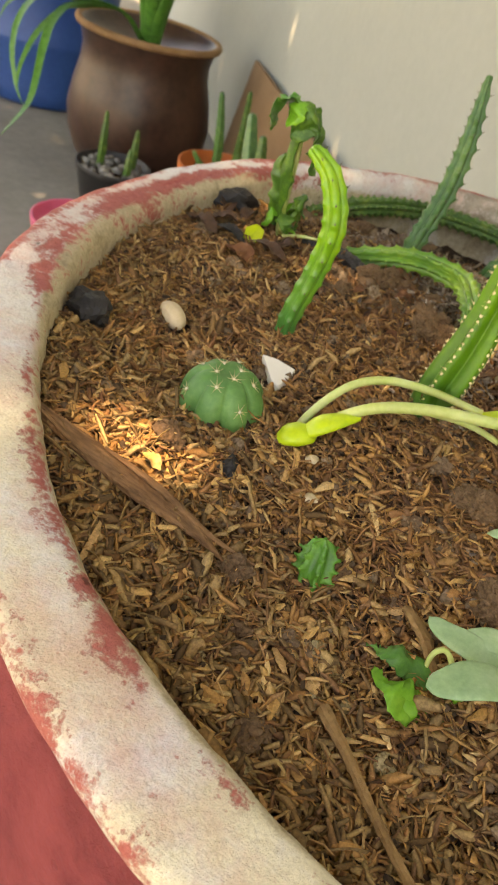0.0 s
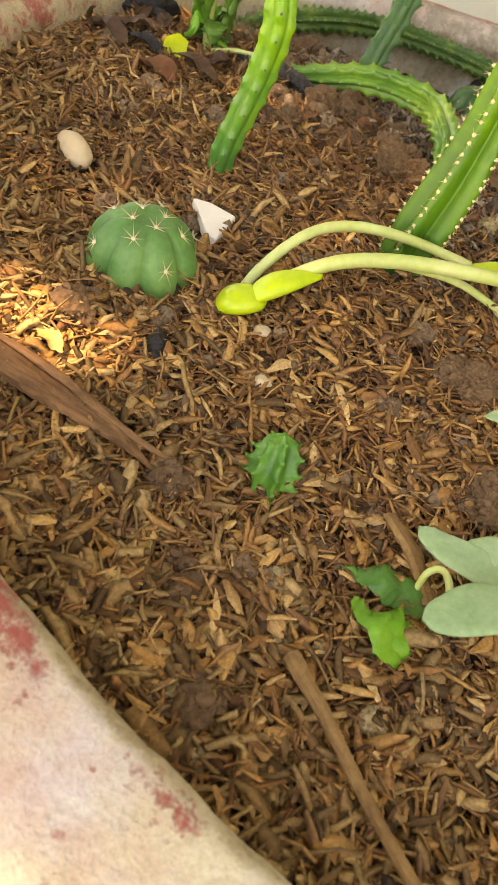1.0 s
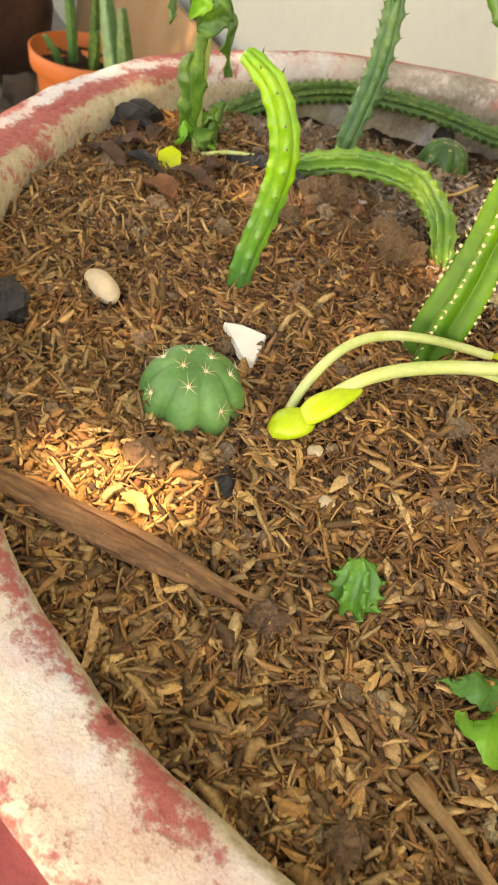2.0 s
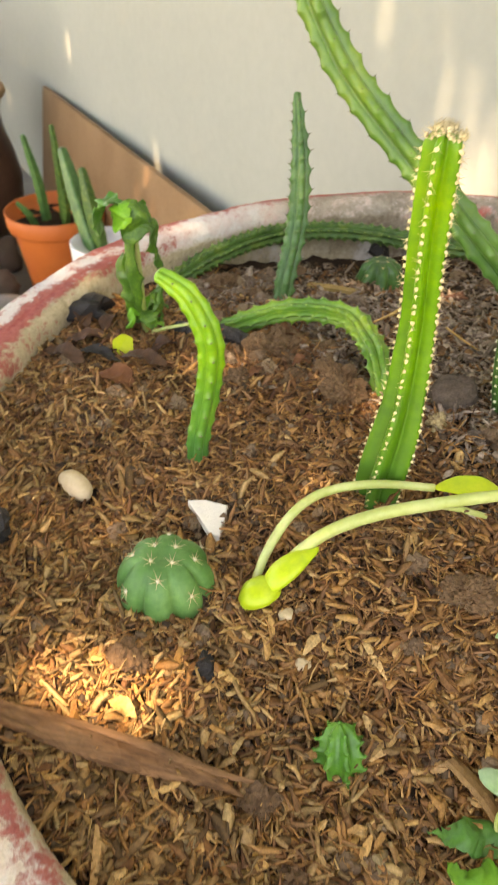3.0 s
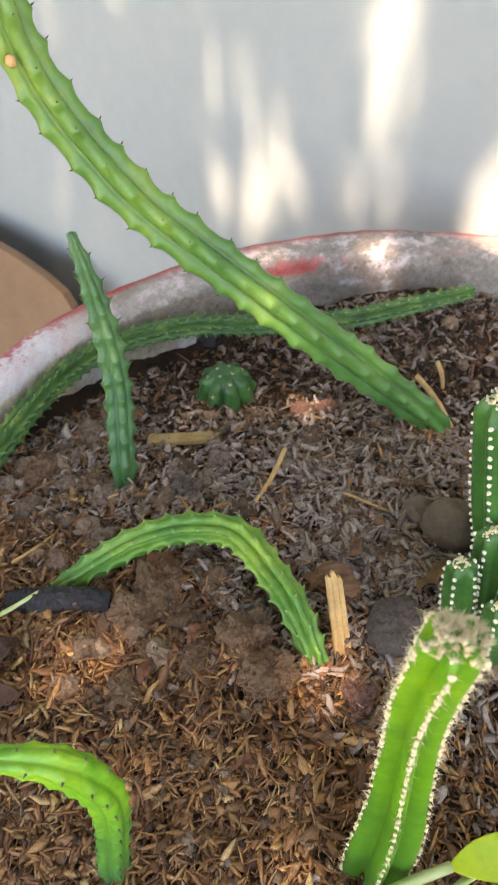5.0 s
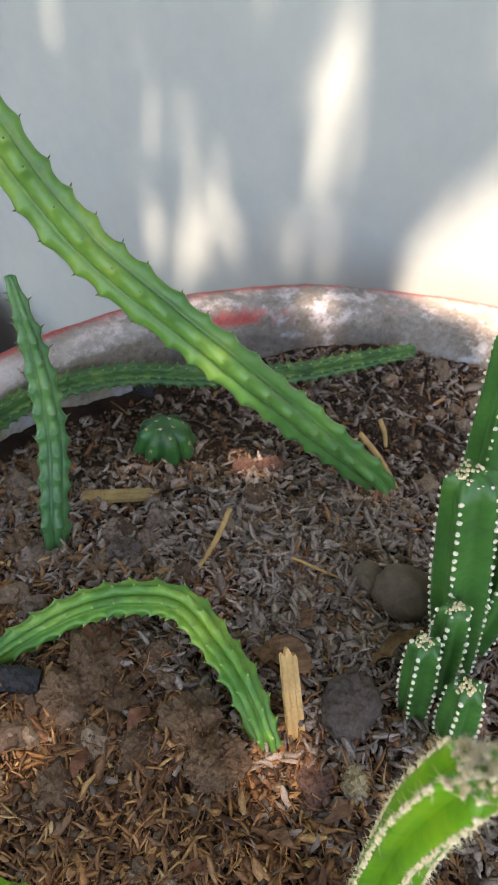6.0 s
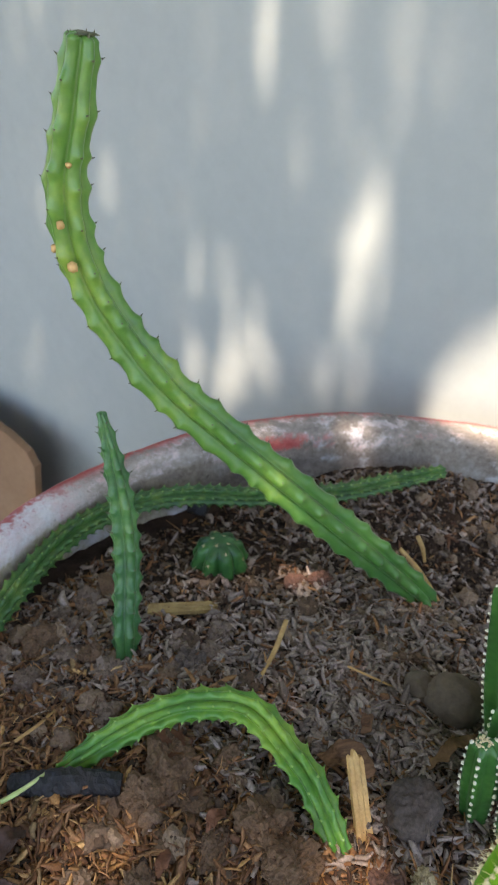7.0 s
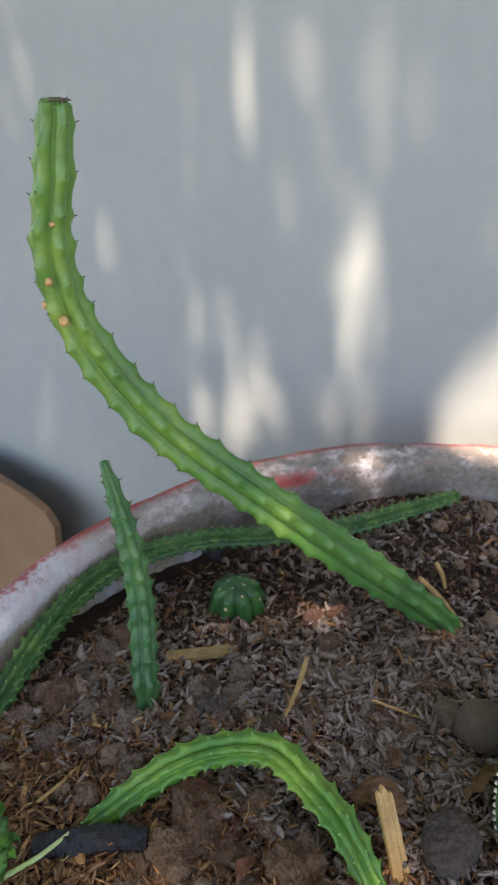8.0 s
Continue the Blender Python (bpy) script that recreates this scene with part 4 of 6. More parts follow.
toothed_stem("upright_succulent_stem", [(0.082, 0.449, -0.012), (0.083, 0.455, 0.004), (0.0885, 0.472, 0.035), (0.0885, 0.483, 0.068), (0.0845, 0.4925, 0.105)],
             [0.0058, 0.0062, 0.0061, 0.0050, 0.0020], M_ERECT, "upright blue-green toothed stem with small thorns", n=200, ribs=5, rounded=True, spacing=0.0105, tooth=0.0019, depth=0.38, tip=0.9, wob=0.05, seed=3, thorn=0.0024, pointed=True, irregular=0.3)
toothed_stem("bent_succulent_stem", [(0.0515, 0.2845, -0.006), (0.0525, 0.2855, 0.010), (0.0570, 0.289, 0.034), (0.058, 0.291, 0.055), (0.050, 0.2935, 0.073), (0.037, 0.296, 0.082)],
             [0.0044, 0.0052, 0.0053, 0.0056, 0.0053, 0.0030], M_BEND, "short lime-green stem bent over at its top", n=200, ribs=5, rounded=True, spacing=0.0085, tooth=0.0008, depth=0.28, tip=0.8, wob=0.06, seed=4, thorn=0.0022, pointed=True, thick=0.0005, irregular=0.3)
toothed_stem("arched_succulent_stem", [(0.1392, 0.3170, -0.012), (0.1375, 0.3262, 0.000), (0.1345, 0.347, 0.014), (0.1305, 0.364, 0.016), (0.122, 0.387, 0.016), (0.104, 0.397, 0.015), (0.085, 0.400, 0.012), (0.066, 0.399, 0.006), (0.0415, 0.3945, -0.002)],
             [0.0030, 0.0048, 0.0058, 0.0062, 0.0064, 0.0063, 0.0061, 0.0054, 0.0032], M_ARCH, "arched green toothed stem lying over the soil", n=260, ribs=7, rounded=True, spacing=0.0095, tooth=0.0014, depth=0.36, tip=0.9, wob=0.05, seed=5, thorn=0.0014, pointed=True, thorn_mat=M_ARCH_TIP, thick=0.0006, irregular=0.25)
toothed_stem("lying_succulent_stem", [(0.006, 0.463, -0.008), (0.024, 0.486, -0.002), (0.047, 0.514, 0.000), (0.071, 0.536, 0.000), (0.101, 0.5495, -0.001), (0.140, 0.5510, -0.002), (0.180, 0.5410, -0.004),
             (0.230, 0.5310, -0.005), (0.275, 0.5310, -0.005), (0.314, 0.5315, -0.005)],
             [0.0054, 0.0062, 0.0064, 0.0063, 0.0060, 0.0058, 0.0057, 0.0055, 0.0052, 0.0038], M_LYING, "long dark green toothed stem lying along the rim", n=420, ribs=7, rounded=True, spacing=0.0066, tooth=0.0017, depth=0.38, tip=0.9, wob=0.05, seed=6, thorn=0.0012, thorn_mat=M_ARCH_TIP, thick=0.0005, irregular=0.3)
woolly_column("column_cactus", [(0.130, 0.2600, -0.008), (0.1305, 0.2610, 0.010), (0.1352, 0.2655, 0.040), (0.1367, 0.270, 0.075), (0.1350, 0.2695, 0.110), (0.1338, 0.2655, 0.1460)],
              [0.0092, 0.0102, 0.0082, 0.0069, 0.0068, 0.0062], 5, M_COLUMN, "tall lime-green column cactus with white woolly areoles", wool=0.00062, spacing=0.0033, long=0.9, depth=0.5, spines=0.0022, crown=0.0060, spin=0.47, seed=8, sharp=0.85, spine_mat=M_CROWN_WOOL, wool_mat=M_CROWN_WOOL)
for k, (at, top, r, lab) in enumerate((
        ((0.2235, 0.3405), (0.2030, 0.3515, 0.104), 0.0106, "tall dark green cactus column with rows of white dots"),
        ((0.2400, 0.3640), (0.2290, 0.3775, 0.135), 0.0100, "tall dark green cactus column with rows of white dots"),
        ((0.194, 0.325), (0.188, 0.329, 0.050), 0.0064, "short dark green cactus shoot with white woolly tip"),
        ((0.208, 0.331), (0.202, 0.335, 0.055), 0.0066, "short dark green cactus shoot with white woolly tip"),
        ((0.202, 0.311), (0.196, 0.313, 0.045), 0.0072, "short dark green cactus shoot with white woolly tip"),
        ((0.232, 0.345), (0.232, 0.345, 0.080), 0.0090, "dark green cactus column with rows of white dots"))):
    b = on_soil(*at, -0.006)
    mid = tuple((p + q) / 2 for p, q in zip(b, top))
    woolly_column("cluster_cactus", [b, mid, top], [r * 0.75, r * 1.02, r * 0.85], 5, M_FAIRY, lab, wool=0.00075, spacing=0.0044, depth=0.3, spines=0.0012, crown=r * 0.5, group="cluster of castle cacti", seed=20 + k, spine_mat=M_WOOL, n=90)
ball_cactus("ball_cactus", (0.0499, 0.2138, -0.0042), 0.0185, 0.0178, 8, M_BALL, "round green ribbed cactus with star-shaped pale spines", 0.0045, 4, 0.2)
ball_cactus("small_globe_cactus", on_soil(0.148, 0.507, 0.004), 0.0160, 0.0165, 8, M_MINI, "small dark green knobbly globe cactus", 0.0018, 9, 0.28, 0.10)
toothed_stem("spiky_succulent", [(0.1155, 0.1500, -0.018), (0.1145, 0.1535, -0.010), (0.1140, 0.1570, -0.004), (0.1135, 0.1600, 0.0005)], [0.0052, 0.0066, 0.0064, 0.0040], M_SPIKY,
             "small bright green spiky succulent in the soil", n=90, ribs=7, spacing=0.0042, tooth=0.0016, depth=0.3, tip=0.8, wob=0.1, seed=12, thorn=0.0012, pointed=True, thorn_mat=M_SPIKY, thick=0.0007, irregular=0.4)


# ---- seedlings and leaves ----
def sprout():
    root = thing("sprout", (0.084, 0.205, -0.005), "pale green seedling with two long stems and fleshy base", "seedling")
    def stem(name, pts, radii):
        link(name, place_under(root, tube_data(pts, radii, 40, 12)), M_SPROUT, root)
    stem("stem", [(0.0815, 0.211, -0.007), (0.0865, 0.224, 0.004), (0.096, 0.237, 0.014), (0.109, 0.246, 0.018), (0.128, 0.2505, 0.019), (0.150, 0.2515, 0.018)], [0.0016, 0.0018, 0.0018, 0.0018, 0.0017, 0.0016])
    stem("stem", [(0.088, 0.212, -0.001), (0.097, 0.221, 0.007), (0.110, 0.2275, 0.015), (0.128, 0.233, 0.020), (0.150, 0.2375, 0.023), (0.178, 0.243, 0.025), (0.205, 0.246, 0.026)], [0.0020, 0.0023, 0.0024, 0.0024, 0.0023, 0.0021, 0.0019])
    stem("stem", [(0.118, 0.230, 0.017), (0.131, 0.238, 0.0165), (0.147, 0.2455, 0.014), (0.160, 0.249, 0.010), (0.172, 0.250, 0.006)], [0.0012, 0.0014, 0.0014, 0.0013, 0.0012])
    leaf("leaf", root, M_SPROUT_LEAF, [(0.149, 0.2515, 0.018), (0.158, 0.2500, 0.021), (0.168, 0.2480, 0.021), (0.178, 0.2465, 0.019)], [0.001, 0.0056, 0.0066, 0.0012], thick=0.12, cup=0.12, first=(0.2, 1, 0))
    leaf("cotyledon", root, M_SPROUT_LEAF, [(0.0785, 0.2065, -0.005), (0.082, 0.2075, -0.001), (0.0875, 0.2095, 0.001), (0.0930, 0.2115, 0.001)], [0.0026, 0.0060, 0.0062, 0.003], "bright yellow-green fleshy seed leaf", thick=0.55, first=(-0.4, 1, 0))
    leaf("cotyledon", root, M_SPROUT_LEAF, [(0.0865, 0.2095, 0.000), (0.0925, 0.2130, 0.006), (0.0995, 0.2185, 0.009), (0.106, 0.2230, 0.010)], [0.003, 0.0056, 0.0046, 0.0012], "bright yellow-green fleshy seed leaf", thick=0.5, first=(-0.4, 1, 0))


def succulent_seedling():
    root = thing("leafy_seedling", on_soil(0.166, 0.131), "small leafy seedling with pale round succulent leaves", "seedling")
    z0 = root.location.z - 0.003
    leaf("leaf", root, M_SUCC, [(0.1540, 0.1495, z0 + 0.015), (0.1600, 0.1455, z0 + 0.016), (0.1680, 0.1430, z0 + 0.017), (0.1800, 0.1420, z0 + 0.016)], [0.002, 0.0042, 0.0047, 0.0033], thick=0.3, cup=0.2, first=(0, 1, 0.2))
    leaf("leaf", root, M_SUCC, [(0.1575, 0.1215, z0 + 0.017), (0.1630, 0.1240, z0 + 0.019), (0.1710, 0.1285, z0 + 0.021), (0.1820, 0.1330, z0 + 0.020)], [0.003, 0.0060, 0.0065, 0.0042], thick=0.28, cup=0.1, first=(-0.2, 1, 0.1))
    leaf("leaf", root, M_SUCC, [(0.1650, 0.1460, z0 + 0.018), (0.1730, 0.1480, z0 + 0.019), (0.1830, 0.1510, z0 + 0.019)], [0.002, 0.0045, 0.002], thick=0.2, first=(0, 1, 0.2))
    leaf("leaf", root, M_DARK_LEAF, [(0.1370, 0.1340, z0 + 0.008), (0.1450, 0.1335, z0 + 0.010), (0.1540, 0.1335, z0 + 0.009), (0.1610, 0.1330, z0 + 0.006)], [0.0004, 0.0028, 0.0056, 0.0036], "wilted dark green leaf", thick=0.06, cup=-0.4, first=(0, 1, 0), ripple=0.0010, crumple=0.0026, n=30, m=20, seed=1)
    leaf("leaf", root, M_LEAF, [(0.1420, 0.1255, z0 + 0.009), (0.1480, 0.1225, z0 + 0.010), (0.1540, 0.1210, z0 + 0.008), (0.1630, 0.1245, z0 + 0.004)], [0.0008, 0.0044, 0.0066, 0.0028], "bright green wilting leaf", thick=0.05, cup=-0.3, first=(0.3, 1, 0), ripple=0.0012, crumple=0.0028, n=30, m=20, seed=2)
    leaf("leaf", root, M_LEAF, [(0.1530, 0.1215, z0 + 0.008), (0.1570, 0.1185, z0 + 0.006), (0.1585, 0.1160, z0 + 0.002)], [0.003, 0.003, 0.0005], thick=0.1, first=(1, 0.3, 0), ripple=0.0004, seed=3)
    leaf("leaf", root, M_DARK_LEAF, [(0.1670, 0.1250, z0 + 0.003), (0.1750, 0.1180, z0 + 0.003), (0.1850, 0.1150, z0 + 0.002)], [0.002, 0.004, 0.001], thick=0.1, first=(0.3, 1, 0), ripple=0.0006, seed=4)
    link("stalk", place_under(root, tube_data([(0.1580, 0.1340, z0 + 0.006), (0.1585, 0.1380, z0 + 0.013), (0.1620, 0.1390, z0 + 0.015), (0.1660, 0.1360, z0 + 0.010), (0.1670, 0.1320, z0 - 0.002)], [0.0008, 0.0009, 0.001, 0.001, 0.0011], 30, 8)), M_SPROUT, root)
    link("stalk", place_under(root, tube_data([(0.1810, 0.1330, z0 + 0.020), (0.1730, 0.1320, z0 + 0.012), (0.1660, 0.1310, z0 - 0.003)], [0.0012, 0.0014, 0.0016], 20, 8)), M_LEAF, root)


def small_shoot():
    root = thing("small_seedling", on_soil(0.172, 0.192), "small seedling with one pale round leaf", "seedling")
    x, y, z = root.location
    leaf("leaf", root, M_SUCC, [(x - 0.008, y - 0.002, z + 0.013), (x - 0.002, y - 0.001, z + 0.015), (x + 0.006, y + 0.001, z + 0.015), (x + 0.012, y + 0.002, z + 0.013)], [0.001, 0.0042, 0.004, 0.001], thick=0.2, first=(0, 1, 0))
    link("stalk", place_under(root, tube_data([(x + 0.010, y + 0.002, z + 0.013), (x + 0.009, y + 0.003, z + 0.006), (x + 0.006, y + 0.002, z - 0.004)], [0.0008, 0.001, 0.001], 14, 8)), M_SPROUT, root)


def wilted_plant():
    root = thing("wilted_plant", on_soil(0.0075, 0.395, -0.004), "wilted leafy plant with drooping curled leaves", "plant")
    x, y, z = root.location
    link("stalk", place_under(root, tube_data([(x, y, z), (x - 0.001, y - 0.004, z + 0.02), (x, y - 0.008, z + 0.045), (x + 0.001, y - 0.013, z + 0.068), (x + 0.003, y - 0.016, z + 0.080)], [0.0022, 0.0022, 0.0019, 0.0016, 0.0012], 40, 9)), M_SPROUT, root, "yellow-green stalk")
    top = np.array((x + 0.002, y - 0.016, z + 0.080))
    drop = lambda dx, dy, a, b, c: [tuple(top + np.array((0.2 * dx, 0.2 * dy, a))), tuple(top + np.array((dx, dy, b))), tuple(top + np.array((1.15 * dx, 1.15 * dy, c)))]
    leaf("leaf", root, M_DARK_LEAF, drop(-0.014, -0.003, 0.004, 0.002, -0.012), [0.004, 0.0098, 0.0032], thick=0.08, cup=-0.45, first=(0.2, 1, 0), ripple=0.0009, crumple=0.0042, n=30, m=20, seed=5)
    leaf("leaf", root, M_WILT, drop(0.009, 0.002, 0.004, -0.002, -0.030), [0.004, 0.0080, 0.0022], thick=0.09, cup=-0.5, first=(0.2, 1, 0), ripple=0.0009, crumple=0.0042, n=30, m=20, seed=6)
    leaf("leaf", root, M_WILT, drop(0.001, -0.007, 0.005, 0.002, -0.012), [0.004, 0.0086, 0.003], thick=0.09, cup=-0.4, first=(1, 0.1, 0), ripple=0.0008, crumple=0.0042, n=30, m=20, seed=7)
    leaf("leaf", root, M_WILT, [(x - 0.003, y - 0.012, z + 0.060), (x - 0.006, y - 0.011, z + 0.045), (x - 0.006, y - 0.007, z + 0.024), (x - 0.003, y - 0.004, z + 0.014)], [0.003, 0.0060, 0.0050, 0.002], thick=0.12, cup=-0.5, first=(1, -0.2, 0), ripple=0.0006, crumple=0.0042, n=30, m=20, seed=8)
    leaf("leaf", root, M_WILT, [(x + 0.001, y - 0.004, z + 0.018), (x + 0.006, y - 0.005, z + 0.030), (x + 0.008, y - 0.006, z + 0.034), (x + 0.010, y - 0.007, z + 0.022)], [0.001, 0.004, 0.0042, 0.001], thick=0.1, cup=-0.4, first=(0.3, 1, 0), ripple=0.0006, crumple=0.0042, n=30, m=20, seed=9)
    leaf("leaf", root, M_LEAF, drop(-0.005, -0.008, 0.005, 0.004, -0.006), [0.004, 0.0075, 0.003], thick=0.09, cup=-0.4, first=(1, 0.5, 0), crumple=0.003, n=30, m=20, seed=31)
    leaf("leaf", root, M_WILT, [(x - 0.002, y - 0.014, z + 0.070), (x - 0.003, y - 0.013, z + 0.050), (x - 0.003, y - 0.010, z + 0.030), (x - 0.001, y - 0.006, z + 0.018)], [0.002, 0.0040, 0.0046, 0.001], thick=0.25, cup=-0.3, first=(1, -0.4, 0), crumple=0.0015, seed=32)
    for k in range(7):
        a = 1.3 * k
        leaf("leaf", root, M_WILT if k % 3 else M_LEAF, [(x, y, z + 0.006 + 0.002 * k), (x + 0.007 * math.cos(a), y - 0.003 + 0.006 * math.sin(a), z + 0.013 + 0.002 * k), (x + 0.011 * math.cos(a), y - 0.003 + 0.010 * math.sin(a), z + 0.007 + 0.001 * k)],
             [0.001, 0.0042, 0.0012], thick=0.1, cup=-0.3, first=(-math.sin(a), math.cos(a), 0), ripple=0.0006, crumple=0.0042, n=30, m=20, seed=10 + k)
    rim = [(-0.0062, 0.0030), (-0.0050, -0.0036), (0.0008, -0.0060), (0.0060, -0.0022), (0.0048, 0.0048), (-0.0010, 0.0062)]
    ring = [(0.5 * (a[0] + b[0]) * (1 - q) + a[0] * q, 0.5 * (a[1] + b[1]) * (1 - q) + a[1] * q) for a, b in zip(rim, rim[1:] + rim[:1]) for q in (1.0, 0.0)]
    tilted = lambda x, y, up: (x, 0.75 * y, 0.008 + 0.66 * y + up - 30 * x * x)
    verts = [tilted(0, 0, 0.0012)] + [tilted(x, y, 0.0003) for x, y in ring] + [tilted(0, 0, 0.0007)] + [tilted(x, y, -0.0002) for x, y in ring]
    m = len(ring)
    faces = [(0, 1 + k, 1 + (k + 1) % m) for k in range(m)] + [(m + 1, m + 2 + (k + 1) % m, m + 2 + k) for k in range(m)]
    faces += [(1 + k, m + 2 + k, m + 2 + (k + 1) % m, 1 + (k + 1) % m) for k in range(m)]
    ob = link("fallen_leaf", mesh_of("fallen_leaf", verts, faces), M_YELLOW, smooth=False)
    ob.location = on_soil(0.000, 0.366, -0.004)
    tagged(ob, "small yellow leaf on the soil", "leaf")
    stick("twig", [on_soil(0.012, 0.386, 0.004), on_soil(0.026, 0.386, 0.007), on_soil(0.040, 0.392, 0.008)], [0.0011, 0.001, 0.0007], M_SPROUT, "thin green twig on the soil", "twig", rough=0.05)


sprout()
succulent_seedling()
small_shoot()
wilted_plant()


# ---- loose things on the soil ----
def shard():
    """A flat piece of white plaster."""
    p = [(0.0515, 0.2545), (0.0590, 0.2550), (0.0695, 0.2520), (0.0690, 0.2440), (0.0675, 0.2355), (0.0630, 0.2370), (0.0585, 0.2440), (0.0545, 0.2500)]
    c = np.array((0.0625, 0.2465))
    z = float(soil_z(np.float64(c[0]), np.float64(c[1])))
    bm = bmesh.new()
    low = [bm.verts.new((x - c[0], y - c[1], -0.0035)) for x, y in p]
    top = [bm.verts.new(((x - c[0]) * 0.95, (y - c[1]) * 0.95, 0.0010 + 0.0001 * math.sin(9 * k))) for k, (x, y) in enumerate(p)]
    bm.faces.new(top)
    bm.faces.new(low[::-1])
    for k in range(len(p)):
        bm.faces.new((low[k], low[(k + 1) % len(p)], top[(k + 1) % len(p)], top[k]))
    bmesh.ops.bevel(bm, geom=bm.edges[:], offset=0.0005, segments=1, affect="EDGES")
    me = bpy.data.meshes.new("plaster_shard")
    bm.to_mesh(me)
    bm.free()
    ob = link("plaster_shard", me, M_SHARD, smooth=False)
    ob.location, ob.rotation_euler = (*c, z + 0.0036), (radians(6), radians(-4), 0)
    tagged(ob, "chipped white plaster shard on the soil", "shard")


shard()
def oval_pebble():
    """A smooth oblong pebble, blunt at both ends, half sunk in the soil."""
    bm = bmesh.new()
    bmesh.ops.create_icosphere(bm, subdivisions=4, radius=1.0)
    for v in bm.verts:
        x = math.copysign(abs(v.co.x) ** 0.8, v.co.x)
        k = 1 + 0.05 * noise.noise(v.co * 1.4)
        v.co = Vector((0.0096 * x, 0.0053 * v.co.y * (1 - 0.1 * x), 0.0050 * v.co.z)) * k
    me = bpy.data.meshes.new("pebble")
    bm.to_mesh(me)
    bm.free()
    ob = link("pebble", me, M_PEBBLE)
    ob.location, ob.rotation_euler = on_soil(0.0, 0.2675, 0.0026), (0.05, 0.1, math.atan2(-0.0143, 0.0188))
    tagged(ob, "smooth cream-coloured oval pebble on the soil", "stone")


oval_pebble()
stone("charcoal_lump", on_soil(-0.0265, 0.2320, 0.004), (0.0095, 0.009, 0.0085), M_CHAR, "black charcoal lump on the soil", "charcoal", 0.34, 2, 3, smooth=False)
stone("charcoal_lump", on_soil(-0.0375, 0.4080, 0.004), (0.019, 0.012, 0.009), M_CHAR, "large black charcoal lump by the rim", "charcoal", 0.55, 3, 3, smooth=False)
stone("charcoal_lump", on_soil(0.0692, 0.1805, 0.002), (0.0062, 0.0052, 0.0042), M_CHAR, "small black charcoal lump on the soil", "charcoal", 0.5, 4, 2, smooth=False)
stone("charcoal_lump", on_soil(0.150, 0.557, 0.014), (0.008, 0.006, 0.006), M_CHAR, "small black lump against the rim", "charcoal", 0.5, 14, 2, smooth=False)
stick("charcoal_stick", [on_soil(0.0245, 0.3945, 0.0040), on_soil(0.036, 0.3900, 0.0050), on_soil(0.050, 0.3850, 0.0050), on_soil(0.0655, 0.3790, 0.0035)], [0.0044, 0.0060, 0.0056, 0.0047], M_CHAR, "black charcoal stick on the soil", "charcoal", 0.8, 0.13, 30, 14, 5)


def bark_strip():
    """A splintered strip of bark: the strip and the splinters that come off it."""
    root = thing("bark_strip", on_soil(-0.006, 0.156), "long reddish-brown splintered strip of bark on the soil", "bark")
    def shiver(name, pts, radii, flat, seed, label=""):
        d = tube_data([on_soil(x, y, up) for x, y, up in pts], radii, 60, 16, flat, 0.09, (0, 1, 0), seed)
        link(name, place_under(root, d), M_BARK, root, label, smooth=False)
    shiver("strip", [(-0.006, 0.157, 0.0035), (0.0194, 0.1524, 0.0055), (0.0467, 0.1470, 0.0058), (0.0719, 0.1432, 0.0050), (0.0860, 0.1405, 0.003)], [0.0022, 0.0042, 0.0050, 0.0038, 0.0006], 0.5, 6)
    shiver("splinter", [(0.030, 0.1535, 0.0070), (0.055, 0.1485, 0.0072), (0.078, 0.1450, 0.0062), (0.096, 0.1425, 0.0040)], [0.0008, 0.0014, 0.0013, 0.0004], 0.6, 16, "thin splinter of bark")
    shiver("splinter", [(0.002, 0.1530, 0.0060), (0.022, 0.1485, 0.0068), (0.045, 0.1432, 0.0060), (0.060, 0.1410, 0.0045)], [0.0005, 0.0013, 0.0011, 0.0004], 0.6, 17, "thin splinter of bark")


bark_strip()
stick("stick", [on_soil(0.1333, 0.1077, 0.0052), on_soil(0.1436, 0.0964, 0.0062), on_soil(0.1554, 0.0818, 0.0062), on_soil(0.1695, 0.0677, 0.0052), on_soil(0.1857, 0.0521, 0.0052)], [0.0023, 0.0016, 0.0014, 0.0014, 0.0013], M_TWIG, "thin dry brown stick on the soil", "stick", 1.0, 0.12, 40, 9, 7)
stick("stick", [on_soil(0.103, 0.108, 0.002), on_soil(0.1225, 0.0885, 0.003), on_soil(0.1377, 0.0733, 0.002)], [0.0012, 0.0015, 0.0010], M_TWIG, "thin dry brown twig on the soil", "stick", 0.8, 0.12, 24, 8, 8)
split_chip([(0.1465, 0.3225, -0.005), (0.1482, 0.336, 0.011), (0.1500, 0.3502, 0.0270)], 0.0034, 0.0024, M_STRAW, "split pale wood chip stuck upright in the soil", 9)
stick("wood_chip", [on_soil(0.148, 0.1555, 0.004), on_soil(0.1563, 0.145, 0.005), on_soil(0.1629, 0.134, 0.004)], [0.0030, 0.0031, 0.0028], M_TWIG, "broken tan wood chip on the soil", "wood chip", 0.5, 0.14, 18, 8, 10)
